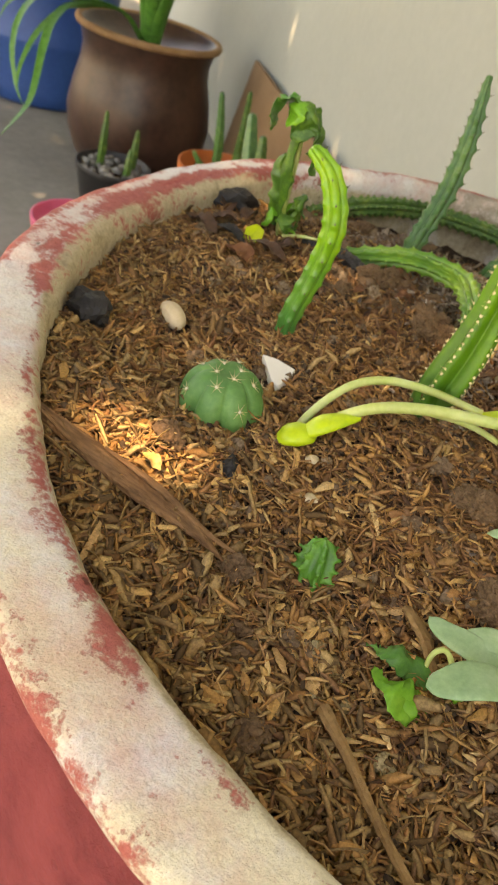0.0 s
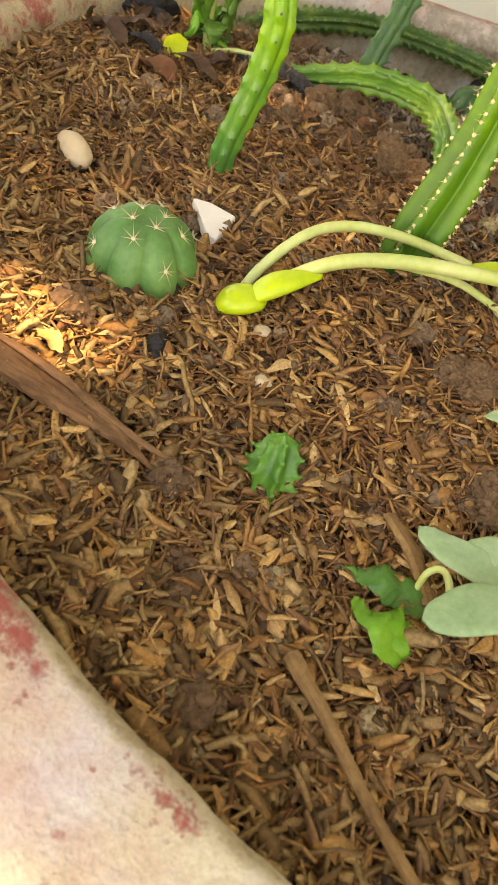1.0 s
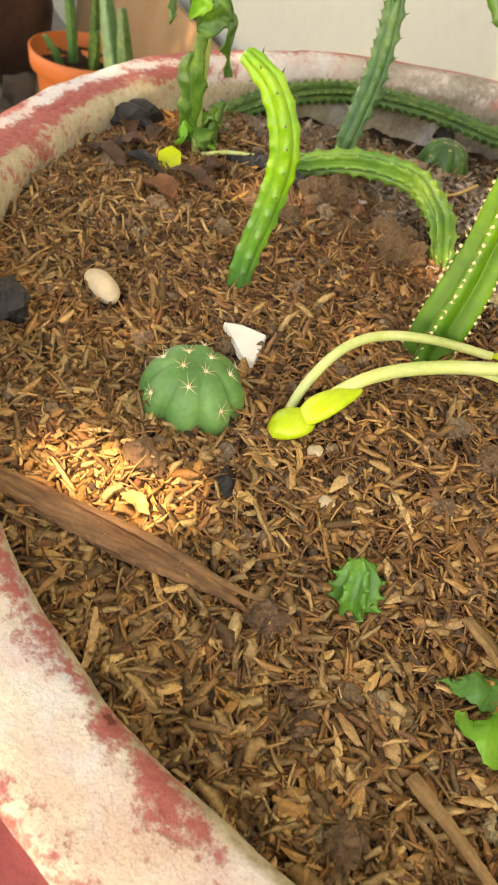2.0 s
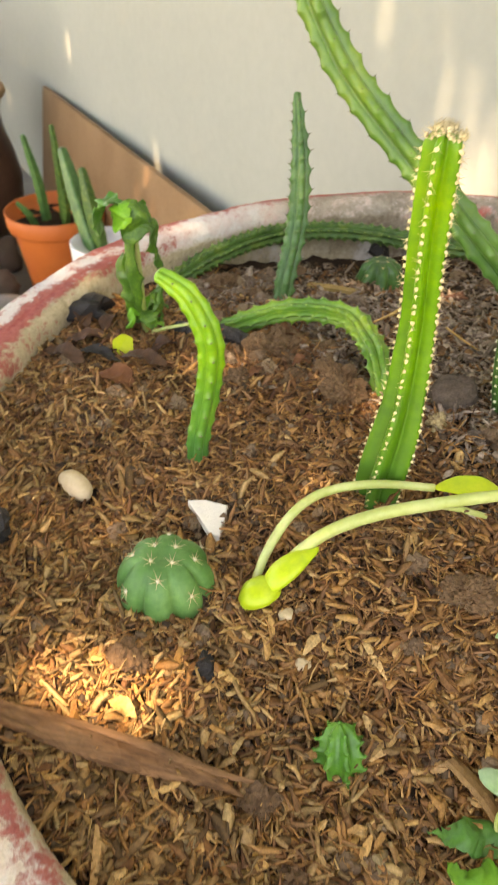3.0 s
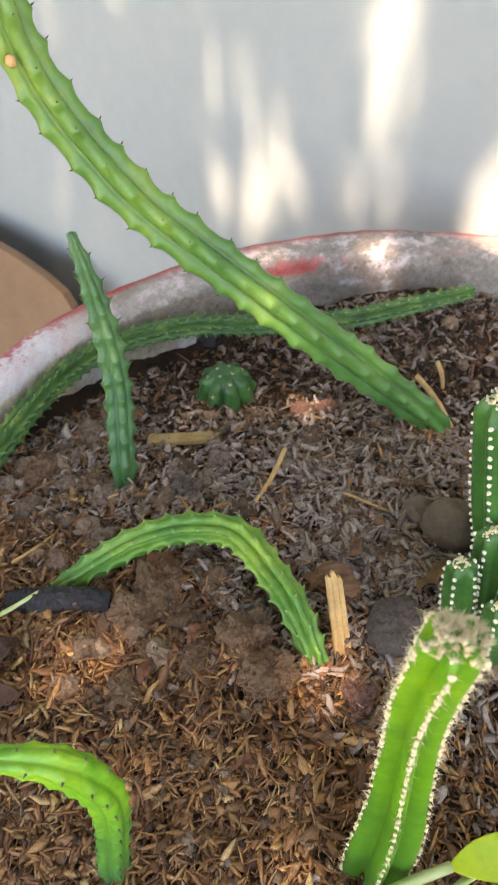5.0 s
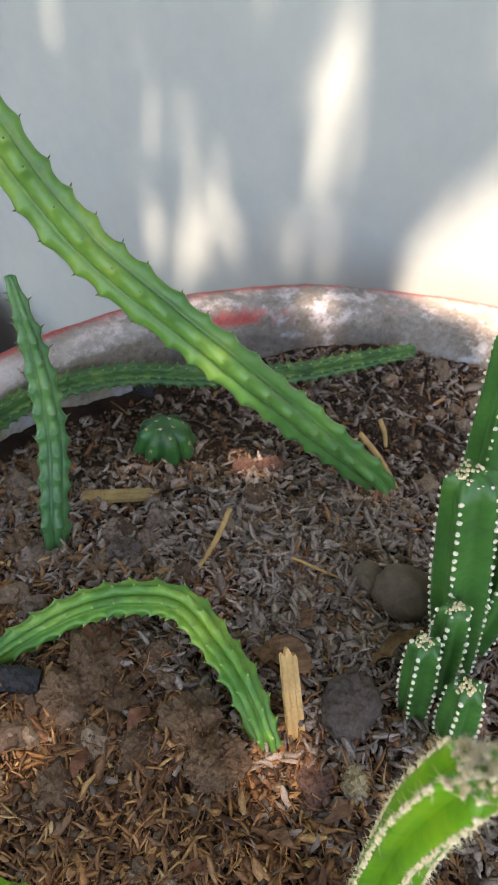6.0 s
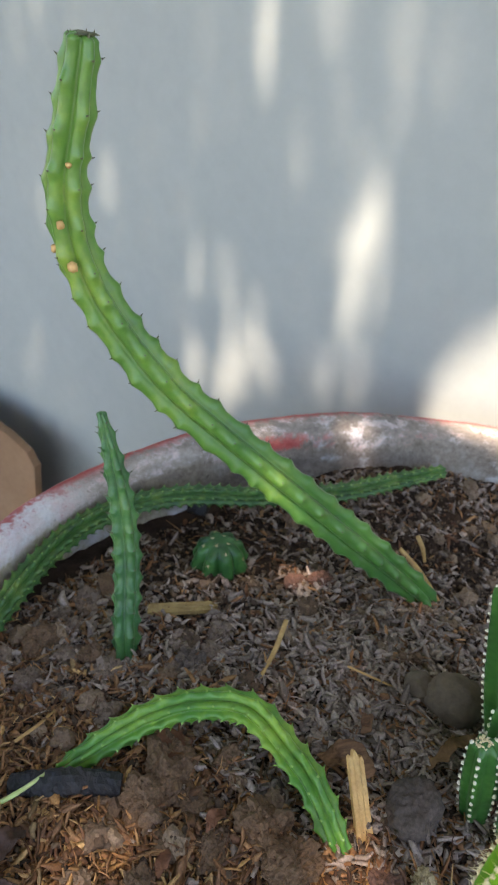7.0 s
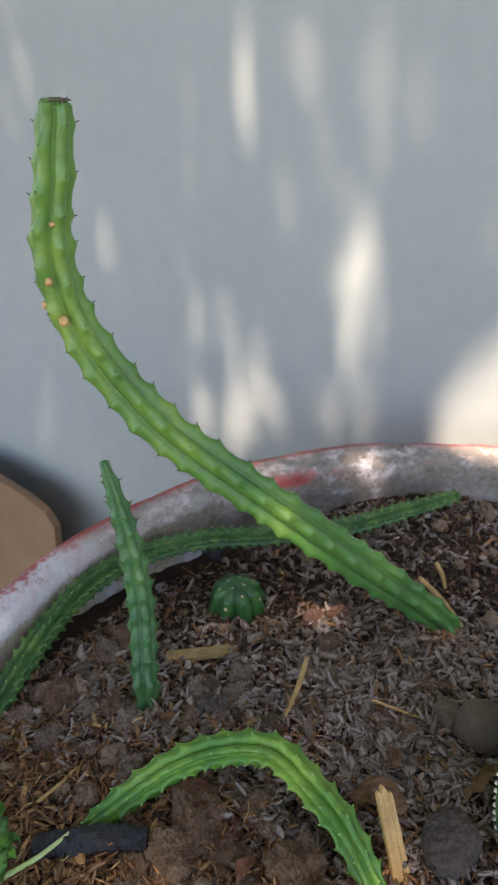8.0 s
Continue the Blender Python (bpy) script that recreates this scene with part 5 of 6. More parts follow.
for k, (a, b, r) in enumerate((((0.160, 0.438), (0.136, 0.411), 0.0013), ((0.2520, 0.4804), (0.2541, 0.4404), 0.0015), ((0.2688, 0.4883), (0.2646, 0.4714), 0.0014), ((0.176, 0.402), (0.197, 0.389), 0.0009), ((0.225, 0.478), (0.252, 0.482), 0.0009), ((0.028, 0.410), (0.045, 0.424), 0.0008))):
    m = ((a[0] + b[0]) / 2 + 0.001, (a[1] + b[1]) / 2)
    stick("straw", [on_soil(*a, 0.0075), on_soil(*m, 0.0045), on_soil(*b, 0.002)], [r, r * 1.1, r * 0.7], M_STRAW, "thin golden straw lying on the soil", "straw", 0.6, 0.06, 16, 8, 40 + k)
for at, size, mat, lab, sd in (
        ((0.217, 0.374), (0.0140, 0.0130, 0.0125), M_STONE, "smooth brown stone beside the cactus cluster", 50),
        ((0.2055, 0.3855), (0.0080, 0.0075, 0.0075), M_STONE, "small brown stone on grey soil", 51),
        ((0.170, 0.333), (0.0135, 0.0115, 0.009), M_GREY_CLOD, "dark grey clod of soil", 52),
        ((0.113, 0.346), (0.0100, 0.0090, 0.007), M_CLOD, "brown clod of dry soil", 53),
        ((0.117, 0.329), (0.0110, 0.0090, 0.008), M_CLOD, "brown clod of dry soil", 54),
        ((0.085, 0.381), (0.0150, 0.0105, 0.007), M_CLOD, "large brown clod under the arched stem", 55),
        ((0.0908, 0.140), (0.0062, 0.0050, 0.0045), M_CLOD, "small brown clod of dry soil", 56),
        ((0.0415, 0.1805), (0.0078, 0.0070, 0.0045), M_CLOD, "brown clod of dry soil", 57),
        ((0.101, 0.121), (0.0050, 0.0046, 0.004), M_CLOD, "small brown clod of dry soil", 58),
        ((0.1055, 0.114), (0.0050, 0.0042, 0.004), M_CLOD, "small brown clod of dry soil", 59),
        ((0.1175, 0.0885), (0.0078, 0.0060, 0.005), M_CLOD, "brown clod of dry soil", 60),
        ((0.162, 0.214), (0.0100, 0.0085, 0.006), M_CLOD, "brown clod of dry soil", 61),
        ((0.177, 0.171), (0.0110, 0.0090, 0.007), M_CLOD, "brown clod of dry soil", 62),
        ((0.1215, 0.1565), (0.0042, 0.0042, 0.0036), M_CLOD, "small brown clod of dry soil", 63),
        ((0.074, 0.371), (0.0100, 0.0090, 0.007), M_CLOD, "brown clod beside the charcoal stick", 64),
        ((0.1455, 0.3115), (0.0068, 0.0060, 0.006), M_RED_CLOD, "reddish-brown clod at the foot of the chip", 65),
        ((0.1590, 0.3075), (0.0056, 0.0044, 0.005), M_KHAKI, "yellowish crumbly clod of soil", 71),
        ((0.1760, 0.3020), (0.0046, 0.0046, 0.0042), M_GREY_CLOD, "small grey clod of dry soil", 72),
        ((0.045, 0.470), (0.0100, 0.0085, 0.006), M_CLOD, "brown clod of dry soil", 66),
        ((0.066, 0.452), (0.0070, 0.0060, 0.005), M_CLOD, "small brown clod of dry soil", 67),
        ((0.108, 0.431), (0.0070, 0.0060, 0.005), M_GREY_CLOD, "small grey clod of dry soil", 68),
        ((0.0955, 0.203), (0.0030, 0.0030, 0.0026), M_PEBBLE, "tiny cream pebble on the soil", 69),
        ((0.102, 0.185), (0.0034, 0.0030, 0.0026), M_PEBBLE, "tiny cream pebble on the soil", 70)):
    pebble = mat in (M_STONE, M_PEBBLE)
    if pebble:
        stone("stone", on_soil(*at, 0.28 * size[2]), size, mat, lab, "stone", 0.12, sd, 4, grain=0.03)
    else:
        if sd == 52:                             # a rounder one
            stone("clod", on_soil(*at, 0.35 * size[2]), (0.0122, 0.0106, 0.0098), mat, lab, "clod", 0.16, sd, 5, grain=0.05)
        else:
            clod(on_soil(*at, 0.05 * size[2]), size, mat, lab, sd)


def strewn_clods(count, x0, x1, y0, y1, sizes, mat, label, seed, clear=()):
    """Clods strewn over a stretch of the soil, none on another or on the places to keep clear."""
    rs = np.random.RandomState(seed)
    taken = [(x, y, r) for x, y, r in clear]
    tries = 0
    while count and tries < 900:
        tries += 1
        x, y, q = rs.uniform(x0, x1), rs.uniform(y0, y1), rs.uniform(*sizes)
        if math.hypot(x - POT_X, y - POT_Y) > R_IN - 0.012 or any(math.hypot(x - a, y - b) < q + r for a, b, r in taken):
            continue
        taken.append((x, y, 0.8 * q))
        clod(on_soil(x, y, -0.12 * q), (q * rs.uniform(1.0, 1.35), q, q * rs.uniform(0.55, 0.8)), mat, label, seed * 50 + count)
        count -= 1


strewn_clods(9, -0.005, 0.080, 0.412, 0.495, (0.0045, 0.0085), M_DUST_CLOD, "dusty grey-brown clod of dry soil", 6, ((0.083, 0.455, 0.008), (0.02, 0.482, 0.012), (0.045, 0.512, 0.012), (0.045, 0.470, 0.008)))
strewn_clods(5, 0.060, 0.128, 0.325, 0.378, (0.0045, 0.0075), M_CLOD, "brown crumbly clod of dry soil", 7, ((0.113, 0.346, 0.010), (0.117, 0.329, 0.010), (0.137, 0.330, 0.008), (0.068, 0.376, 0.008), (0.085, 0.381, 0.012)))
strewn_clods(14, 0.070, 0.190, 0.055, 0.145, (0.0024, 0.0042), M_KHAKI, "small khaki clod among dusty husks", 8, ((0.155, 0.131, 0.016), (0.15, 0.09, 0.006), (0.160, 0.075, 0.006), (0.114, 0.155, 0.008), (0.14, 0.101, 0.006)))
strewn_clods(5, 0.100, 0.150, 0.410, 0.450, (0.0040, 0.0065), M_DUST_CLOD, "dusty grey-brown clod of dry soil", 9, ((0.136, 0.411, 0.004), (0.150, 0.425, 0.004)))
strewn_clods(2, 0.178, 0.200, 0.470, 0.494, (0.0050, 0.0070), M_RED_CLOD, "reddish-brown clod of soil", 10)


def loose_leaf(at, length, width, turn, mat, label, seed, name="dry_leaf", kind="leaf"):
    c, s = math.cos(turn), math.sin(turn)
    o = np.array(on_soil(*at, 0.0035))
    v, f = leaf_data([(-length / 2 * c, -length / 2 * s, 0.001), (0, 0, 0.003), (length / 2 * c, length / 2 * s, 0.0005)], [width * 0.25, width, width * 0.2], thick=0.06, cup=0.35, first=(-s, c, 0), ripple=0.0007, seed=seed, crumple=0.0022, n=26, m=16)
    ob = link(name, mesh_of(name, v, f), mat)
    ob.location = tuple(o)
    tagged(ob, label, kind)


split_chip([on_soil(0.098, 0.4735, 0.003), on_soil(0.114, 0.4690, 0.004), on_soil(0.131, 0.4655, 0.003)], 0.0040, 0.0022, M_TAN_LEAF, "flat tan strip of split wood on the soil", 12)
loose_leaf((0.154, 0.358), 0.024, 0.0072, 2.5, M_BARK, "broad brown flake of bark behind the wood chip", 8)
loose_leaf((0.199, 0.351), 0.030, 0.0034, 0.31, M_TWIG, "curled dry leaf between stone and cactus", 9)
loose_leaf((0.087, 0.500), 0.030, 0.0100, 1.2, M_CLOD, "grey-brown dry leaf behind the upright stem", 2)
loose_leaf((0.003, 0.336), 0.026, 0.0075, -0.5, M_DEAD_LEAF, "reddish-brown dead leaf on the soil", 3)
loose_leaf((-0.012, 0.357), 0.034, 0.0042, -0.25, M_CHAR, "dark rotten leaf strip on the soil", 4)
loose_leaf((0.088, 0.388), 0.022, 0.0070, 0.2, M_DEAD_LEAF, "brown dead leaf on the soil", 5)
loose_leaf((0.0465, 0.161), 0.013, 0.0028, -0.5, M_STRAW, "pale golden husk on the soil", 6)
for k, (x, y, size, turn) in enumerate(((-0.020, 0.372, 0.024, 0.3), (-0.028, 0.352, 0.026, -0.4), (0.014, 0.352, 0.026, -0.2), (-0.014, 0.392, 0.020, 1.4), (0.022, 0.370, 0.020, 0.6), (-0.030, 0.395, 0.022, -0.9))):
    loose_leaf((x, y), size, 0.22 * size, turn, M_LITTER, "dark damp scrap of leaf litter on the soil", 20 + k)
for k, (x, y, size, turn) in enumerate(((0.096, 0.352, 0.016, 0.4), (0.128, 0.300, 0.013, -0.7), (0.074, 0.345, 0.014, 1.1), (0.150, 0.300, 0.015, 0.2), (0.100, 0.300, 0.013, -0.2), (0.170, 0.372, 0.017, 0.7))):
    loose_leaf((x, y), 0.8 * size, 0.17 * size, turn, M_BARK if k % 2 else M_DEAD_LEAF, "flat brown flake of wood on the soil", 40 + k, "wood_flake", "wood flake")


# ---- the yard behind ----
def vessel(root, name, profile, mat, n=72):
    """A hollow pot turned from its profile."""
    v, f = lathe_data(profile, n)
    f.append(tuple(range(n))[::-1])
    f.append(tuple((len(profile) - 1) * n + j for j in range(n)))
    return link(name, mesh_of(name, v, f), mat, root)


def hollow(outer, wall_t, floor_z):
    """Outer profile of (r, z) from the bottom up, closed over the lip down the inside."""
    inner = [(max(r - wall_t, 0.01), max(z, floor_z)) for r, z in outer[::-1] if z > floor_z]
    r, z = outer[-1]
    return [(0.004, outer[0][1])] + outer + [(r - 0.2 * wall_t, z + 0.25 * wall_t), (r - 0.8 * wall_t, z + 0.25 * wall_t)] + inner + [(0.004, floor_z)]


def fill(root, radius, z, mat=None, seed=0):
    n, m = 8, 30
    rs = np.random.RandomState(seed)
    v = [(0, 0, z + 0.004)]
    for i in range(1, n + 1):
        for j in range(m):
            r, a = radius * i / n, 2 * math.pi * j / m
            v.append((r * math.cos(a), r * math.sin(a), z + 0.006 * rs.uniform(-1, 1)))
    f = [(0, 1 + j, 1 + (j + 1) % m) for j in range(m)]
    f += [(1 + i * m + j, 1 + (i + 1) * m + j, 1 + (i + 1) * m + (j + 1) % m, 1 + i * m + (j + 1) % m) for i in range(n - 1) for j in range(m)]
    link("potting_soil", mesh_of("potting_soil", v, f), mat or M_SOIL, root)


def clay_pot():
    root = thing("clay_pot", (-0.815, 1.785, GROUND), "big brown glazed clay pot with pale lip", "pot")
    out = [(0.135, 0.0), (0.160, 0.03), (0.182, 0.09), (0.188, 0.14), (0.178, 0.20), (0.163, 0.255), (0.160, 0.29), (0.168, 0.32), (0.180, 0.338)]
    vessel(root, "body", hollow(out, 0.016, 0.29), M_CLAY)
    v, f = lathe_data([(0.166, 0.337), (0.168, 0.345), (0.175, 0.348), (0.182, 0.345), (0.184, 0.338), (0.181, 0.332), (0.168, 0.333), (0.166, 0.337)], 72)
    link("lip", mesh_of("lip", v, f), M_CLAY_LIP, root, "pale unglazed lip")
    fill(root, 0.150, 0.292, seed=1)
    return root


def strap_plant():
    x, y, z = -0.815, 1.785, GROUND + 0.288
    root = thing("strap_leaf_plant", (x, y, z), "plant with long arching strap-shaped green leaves", "plant")
    rs = np.random.RandomState(3)
    arching = ([(x, y, z), (-0.850, 1.700, -0.170), (-0.917, 1.596, -0.174), (-0.907, 1.516, -0.182), (-0.901, 1.438, -0.214), (-0.892, 1.384, -0.251), (-0.878, 1.344, -0.287), (-0.857, 1.323, -0.317)],
               [(x, y, z), (-0.850, 1.700, -0.170), (-0.903, 1.584, -0.163), (-0.894, 1.487, -0.188), (-0.869, 1.42, -0.225), (-0.843, 1.36, -0.278), (-0.814, 1.293, -0.311), (-0.786, 1.171, -0.342)],
               [(x, y, z), (-0.850, 1.700, -0.170), (-0.92, 1.621, -0.162), (-0.952, 1.515, -0.161), (-0.944, 1.438, -0.193), (-0.924, 1.388, -0.244), (-0.884, 1.349, -0.301), (-0.849, 1.326, -0.326)],
               [(x, y, z), (-0.850, 1.700, -0.170), (-0.91, 1.605, -0.152), (-0.937, 1.503, -0.148), (-0.95, 1.415, -0.163), (-0.943, 1.362, -0.195)])
    for k, p in enumerate(arching):
        leaf("leaf", root, M_DARK_LEAF, p, [0.010, 0.012, 0.012, 0.011, 0.009, 0.006, 0.002], thick=0.1, cup=0.3, first=(0.5, -0.5, 0.3), n=36)
    for k in range(9):
        a = 0.7 * k
        dx, dy, h = 0.05 * math.cos(a) + 0.01, 0.05 * math.sin(a), 0.22 + 0.12 * rs.rand()
        p = [(x + 0.4 * dx, y + 0.4 * dy, z), (x + 0.9 * dx, y + 0.9 * dy, z + 0.5 * h), (x + 2.4 * dx, y + 2.4 * dy, z + h)]
        leaf("leaf", root, M_DARK_LEAF, p, [0.013, 0.014, 0.003], thick=0.1, cup=0.3, first=(-dy, dx, 0.001), n=20)


def drum():
    root = thing("plastic_drum", (-1.335, 2.105, GROUND), "large blue plastic drum standing on the floor", "drum")
    out = [(0.200, 0.0), (0.212, 0.012), (0.214, 0.05), (0.214, 0.16), (0.219, 0.17), (0.219, 0.185), (0.214, 0.195), (0.216, 0.36), (0.221, 0.37), (0.221, 0.385), (0.216, 0.395), (0.216, 0.55), (0.222, 0.565), (0.222, 0.59)]
    vessel(root, "body", hollow(out, 0.008, 0.05), M_BLUE)
    v, f = lathe_data([(0.216, 0.586), (0.226, 0.587), (0.229, 0.594), (0.226, 0.601), (0.216, 0.602), (0.212, 0.594), (0.216, 0.586)], 72)
    link("rim", mesh_of("rim", v, f), M_BLUE, root)


def orange_pot():
    root = thing("flower_pot", (-0.440, 1.497, GROUND), "orange plastic flower pot with soil and cacti", "pot", "small pots by the wall")
    out = [(0.070, 0.0), (0.073, 0.004), (0.092, 0.148), (0.093, 0.150), (0.101, 0.152), (0.104, 0.160), (0.106, 0.188)]
    vessel(root, "body", hollow(out, 0.005, 0.155), M_ORANGE)
    fill(root, 0.095, 0.160, seed=2)
    z = GROUND + 0.158
    for k, (a, b, r) in enumerate((((-0.462, 1.500), (-0.480, 1.490, -0.205), 0.012), ((-0.430, 1.515), (-0.425, 1.510, -0.190), 0.011), ((-0.475, 1.470), (-0.505, 1.455, -0.330), 0.009), ((-0.415, 1.470), (-0.400, 1.455, -0.300), 0.010))):
        base = (a[0], a[1], z - 0.006)
        mid = ((a[0] + b[0]) / 2 + 0.004, (a[1] + b[1]) / 2, (z + b[2]) / 2)
        toothed_stem("potted_cactus", [base, mid, b], [r * 0.8, r * 0.85, r * 0.45], M_LYING if k % 2 else M_ERECT, "green cactus stem growing in the orange pot", n=60, ribs=5, spacing=0.02, tooth=0.001, depth=0.2, tip=0.9, seed=70 + k, thorn=0)


def white_pot():
    root = thing("flower_pot", (-0.276, 1.295, GROUND), "white plastic pot with a green cactus", "pot", "small pots by the wall")
    out = [(0.050, 0.0), (0.053, 0.003), (0.062, 0.165), (0.068, 0.168), (0.069, 0.207)]
    vessel(root, "body", hollow(out, 0.004, 0.17), M_WHITE_PLASTIC)
    fill(root, 0.060, 0.182, seed=4)
    z = GROUND + 0.18
    for k, (a, b, r) in enumerate((((-0.296, 1.285), (-0.368, 1.385, -0.196), 0.017), ((-0.283, 1.290), (-0.316, 1.325, -0.212), 0.014))):
        mid = (0.45 * a[0] + 0.55 * b[0], 0.45 * a[1] + 0.55 * b[1], (z + b[2]) / 2)
        toothed_stem("potted_cactus", [(a[0], a[1], z - 0.006), mid, b], [r * 0.85, r, r * 0.5], M_ERECT if k == 0 else M_LYING, "green cactus stem growing in the white pot", n=60, ribs=4, spacing=0.02, tooth=0.001, depth=0.2, tip=0.9, seed=80 + k, thorn=0)


def dark_pot():
    root = thing("flower_pot", (-0.70, 1.47, GROUND), "black plastic pot heaped with grey gravel", "pot", "small pots by the wall")
    out = [(0.062, 0.0), (0.066, 0.004), (0.082, 0.095), (0.086, 0.098), (0.087, 0.112)]
    vessel(root, "body", hollow(out, 0.004, 0.09), M_BLACK_PLASTIC)
    fill(root, 0.080, 0.094, seed=6)
    rs = np.random.RandomState(9)
    bits = []
    for k in range(70):
        r, a = 0.074 * math.sqrt(rs.rand()), rs.rand() * 6.283
        s = rs.uniform(0.006, 0.013)
        bits.append(lump_data((r * math.cos(a), r * math.sin(a), 0.098 + 0.010 * rs.rand()), (s, s * 0.8, s * 0.7), 0.2, rs.randint(9999), 1))
    ob = link("gravel", mesh_of("gravel", *joined(bits)), M_GRAVEL, root, "grey gravel")
    for k, (dx, dy, h) in enumerate(((0.03, 0.03, 0.10), (-0.03, -0.01, 0.13), (0.045, -0.02, 0.07))):
        x, y, z = -0.70 + dx, 1.47 + dy, GROUND + 0.094
        toothed_stem("potted_cactus", [(x, y, z), (x + 0.004, y, z + h / 2), (x + 0.002, y + 0.006, z + h)], [0.008, 0.009, 0.004], M_LYING, "thin green cactus in the gravel pot", n=40, ribs=5, spacing=0.02, tooth=0.001, depth=0.2, seed=90 + k, thorn=0)


def pink_pot():
    root = thing("flower_pot", (-0.585, 1.150, GROUND), "pink plastic pot standing on the floor", "pot", "small pots by the wall")
    out = [(0.060, 0.0), (0.063, 0.004), (0.082, 0.090), (0.090, 0.094), (0.092, 0.112)]
    vessel(root, "body", hollow(out, 0.006, 0.075), M_PINK)
    fill(root, 0.078, 0.078, seed=8)


def rubble():
    for k, (x, y, s) in enumerate(((-0.575, 1.44, 0.045), (-0.60, 1.36, 0.040), (-0.53, 1.36, 0.035), (-0.62, 1.60, 0.05), (-0.565, 1.27, 0.03))):
        stone("rubble_stone", (x, y, GROUND + 0.6 * s), (s, 0.85 * s, 0.75 * s), (M_GREY_CLOD, M_CHAR, M_GRAVEL)[k % 3], "rough grey lump of rubble on the floor", "stone", 0.25, 100 + k, 3, "rubble by the pots")


def board():
    """A brown sheet leaning on the wall, its far upper corner square, its near end rounded off."""
    a, b = Vector((-0.578, 1.925, -0.2135)), Vector((0.066, 0.935, -0.2135))
    along = (b - a).normalized()
    out = Vector((-WALL_N.x, -WALL_N.y, 0))
    down = (Vector((0, 0, -1)) * 0.325 + out * 0.055)
    length = (b - a).length
    edge = [(0, 0), (length - 0.16, 0.002), (length - 0.10, 0.008), (length - 0.05, 0.024), (length - 0.015, 0.055), (length, 0.10), (length + 0.005, 0.30), (length + 0.004, 1.0), (0, 1.0)]
    bm = bmesh.new()
    thick = WALL_N * 0.010
    front = [bm.verts.new(a + along * s + down * (t if t > 0.35 else t * 0.9)) for s, t in edge]
    back = [bm.verts.new(v.co + thick) for v in front]
    bm.faces.new(front)
    bm.faces.new(back[::-1])
    n = len(edge)
    for k in range(n):
        bm.faces.new((front[k], back[k], back[(k + 1) % n], front[(k + 1) % n]))
    bmesh.ops.recalc_face_normals(bm, faces=bm.faces[:])
    me = bpy.data.meshes.new("board")
    bm.to_mesh(me)
    bm.free()
    ob = link("board", me, M_BOARD, smooth=False)
    tagged(ob, "brown board with a rounded end leaning on the wall", "board")


clay_pot()
strap_plant()
drum()
orange_pot()
white_pot()
dark_pot()
pink_pot()
rubble()
board()


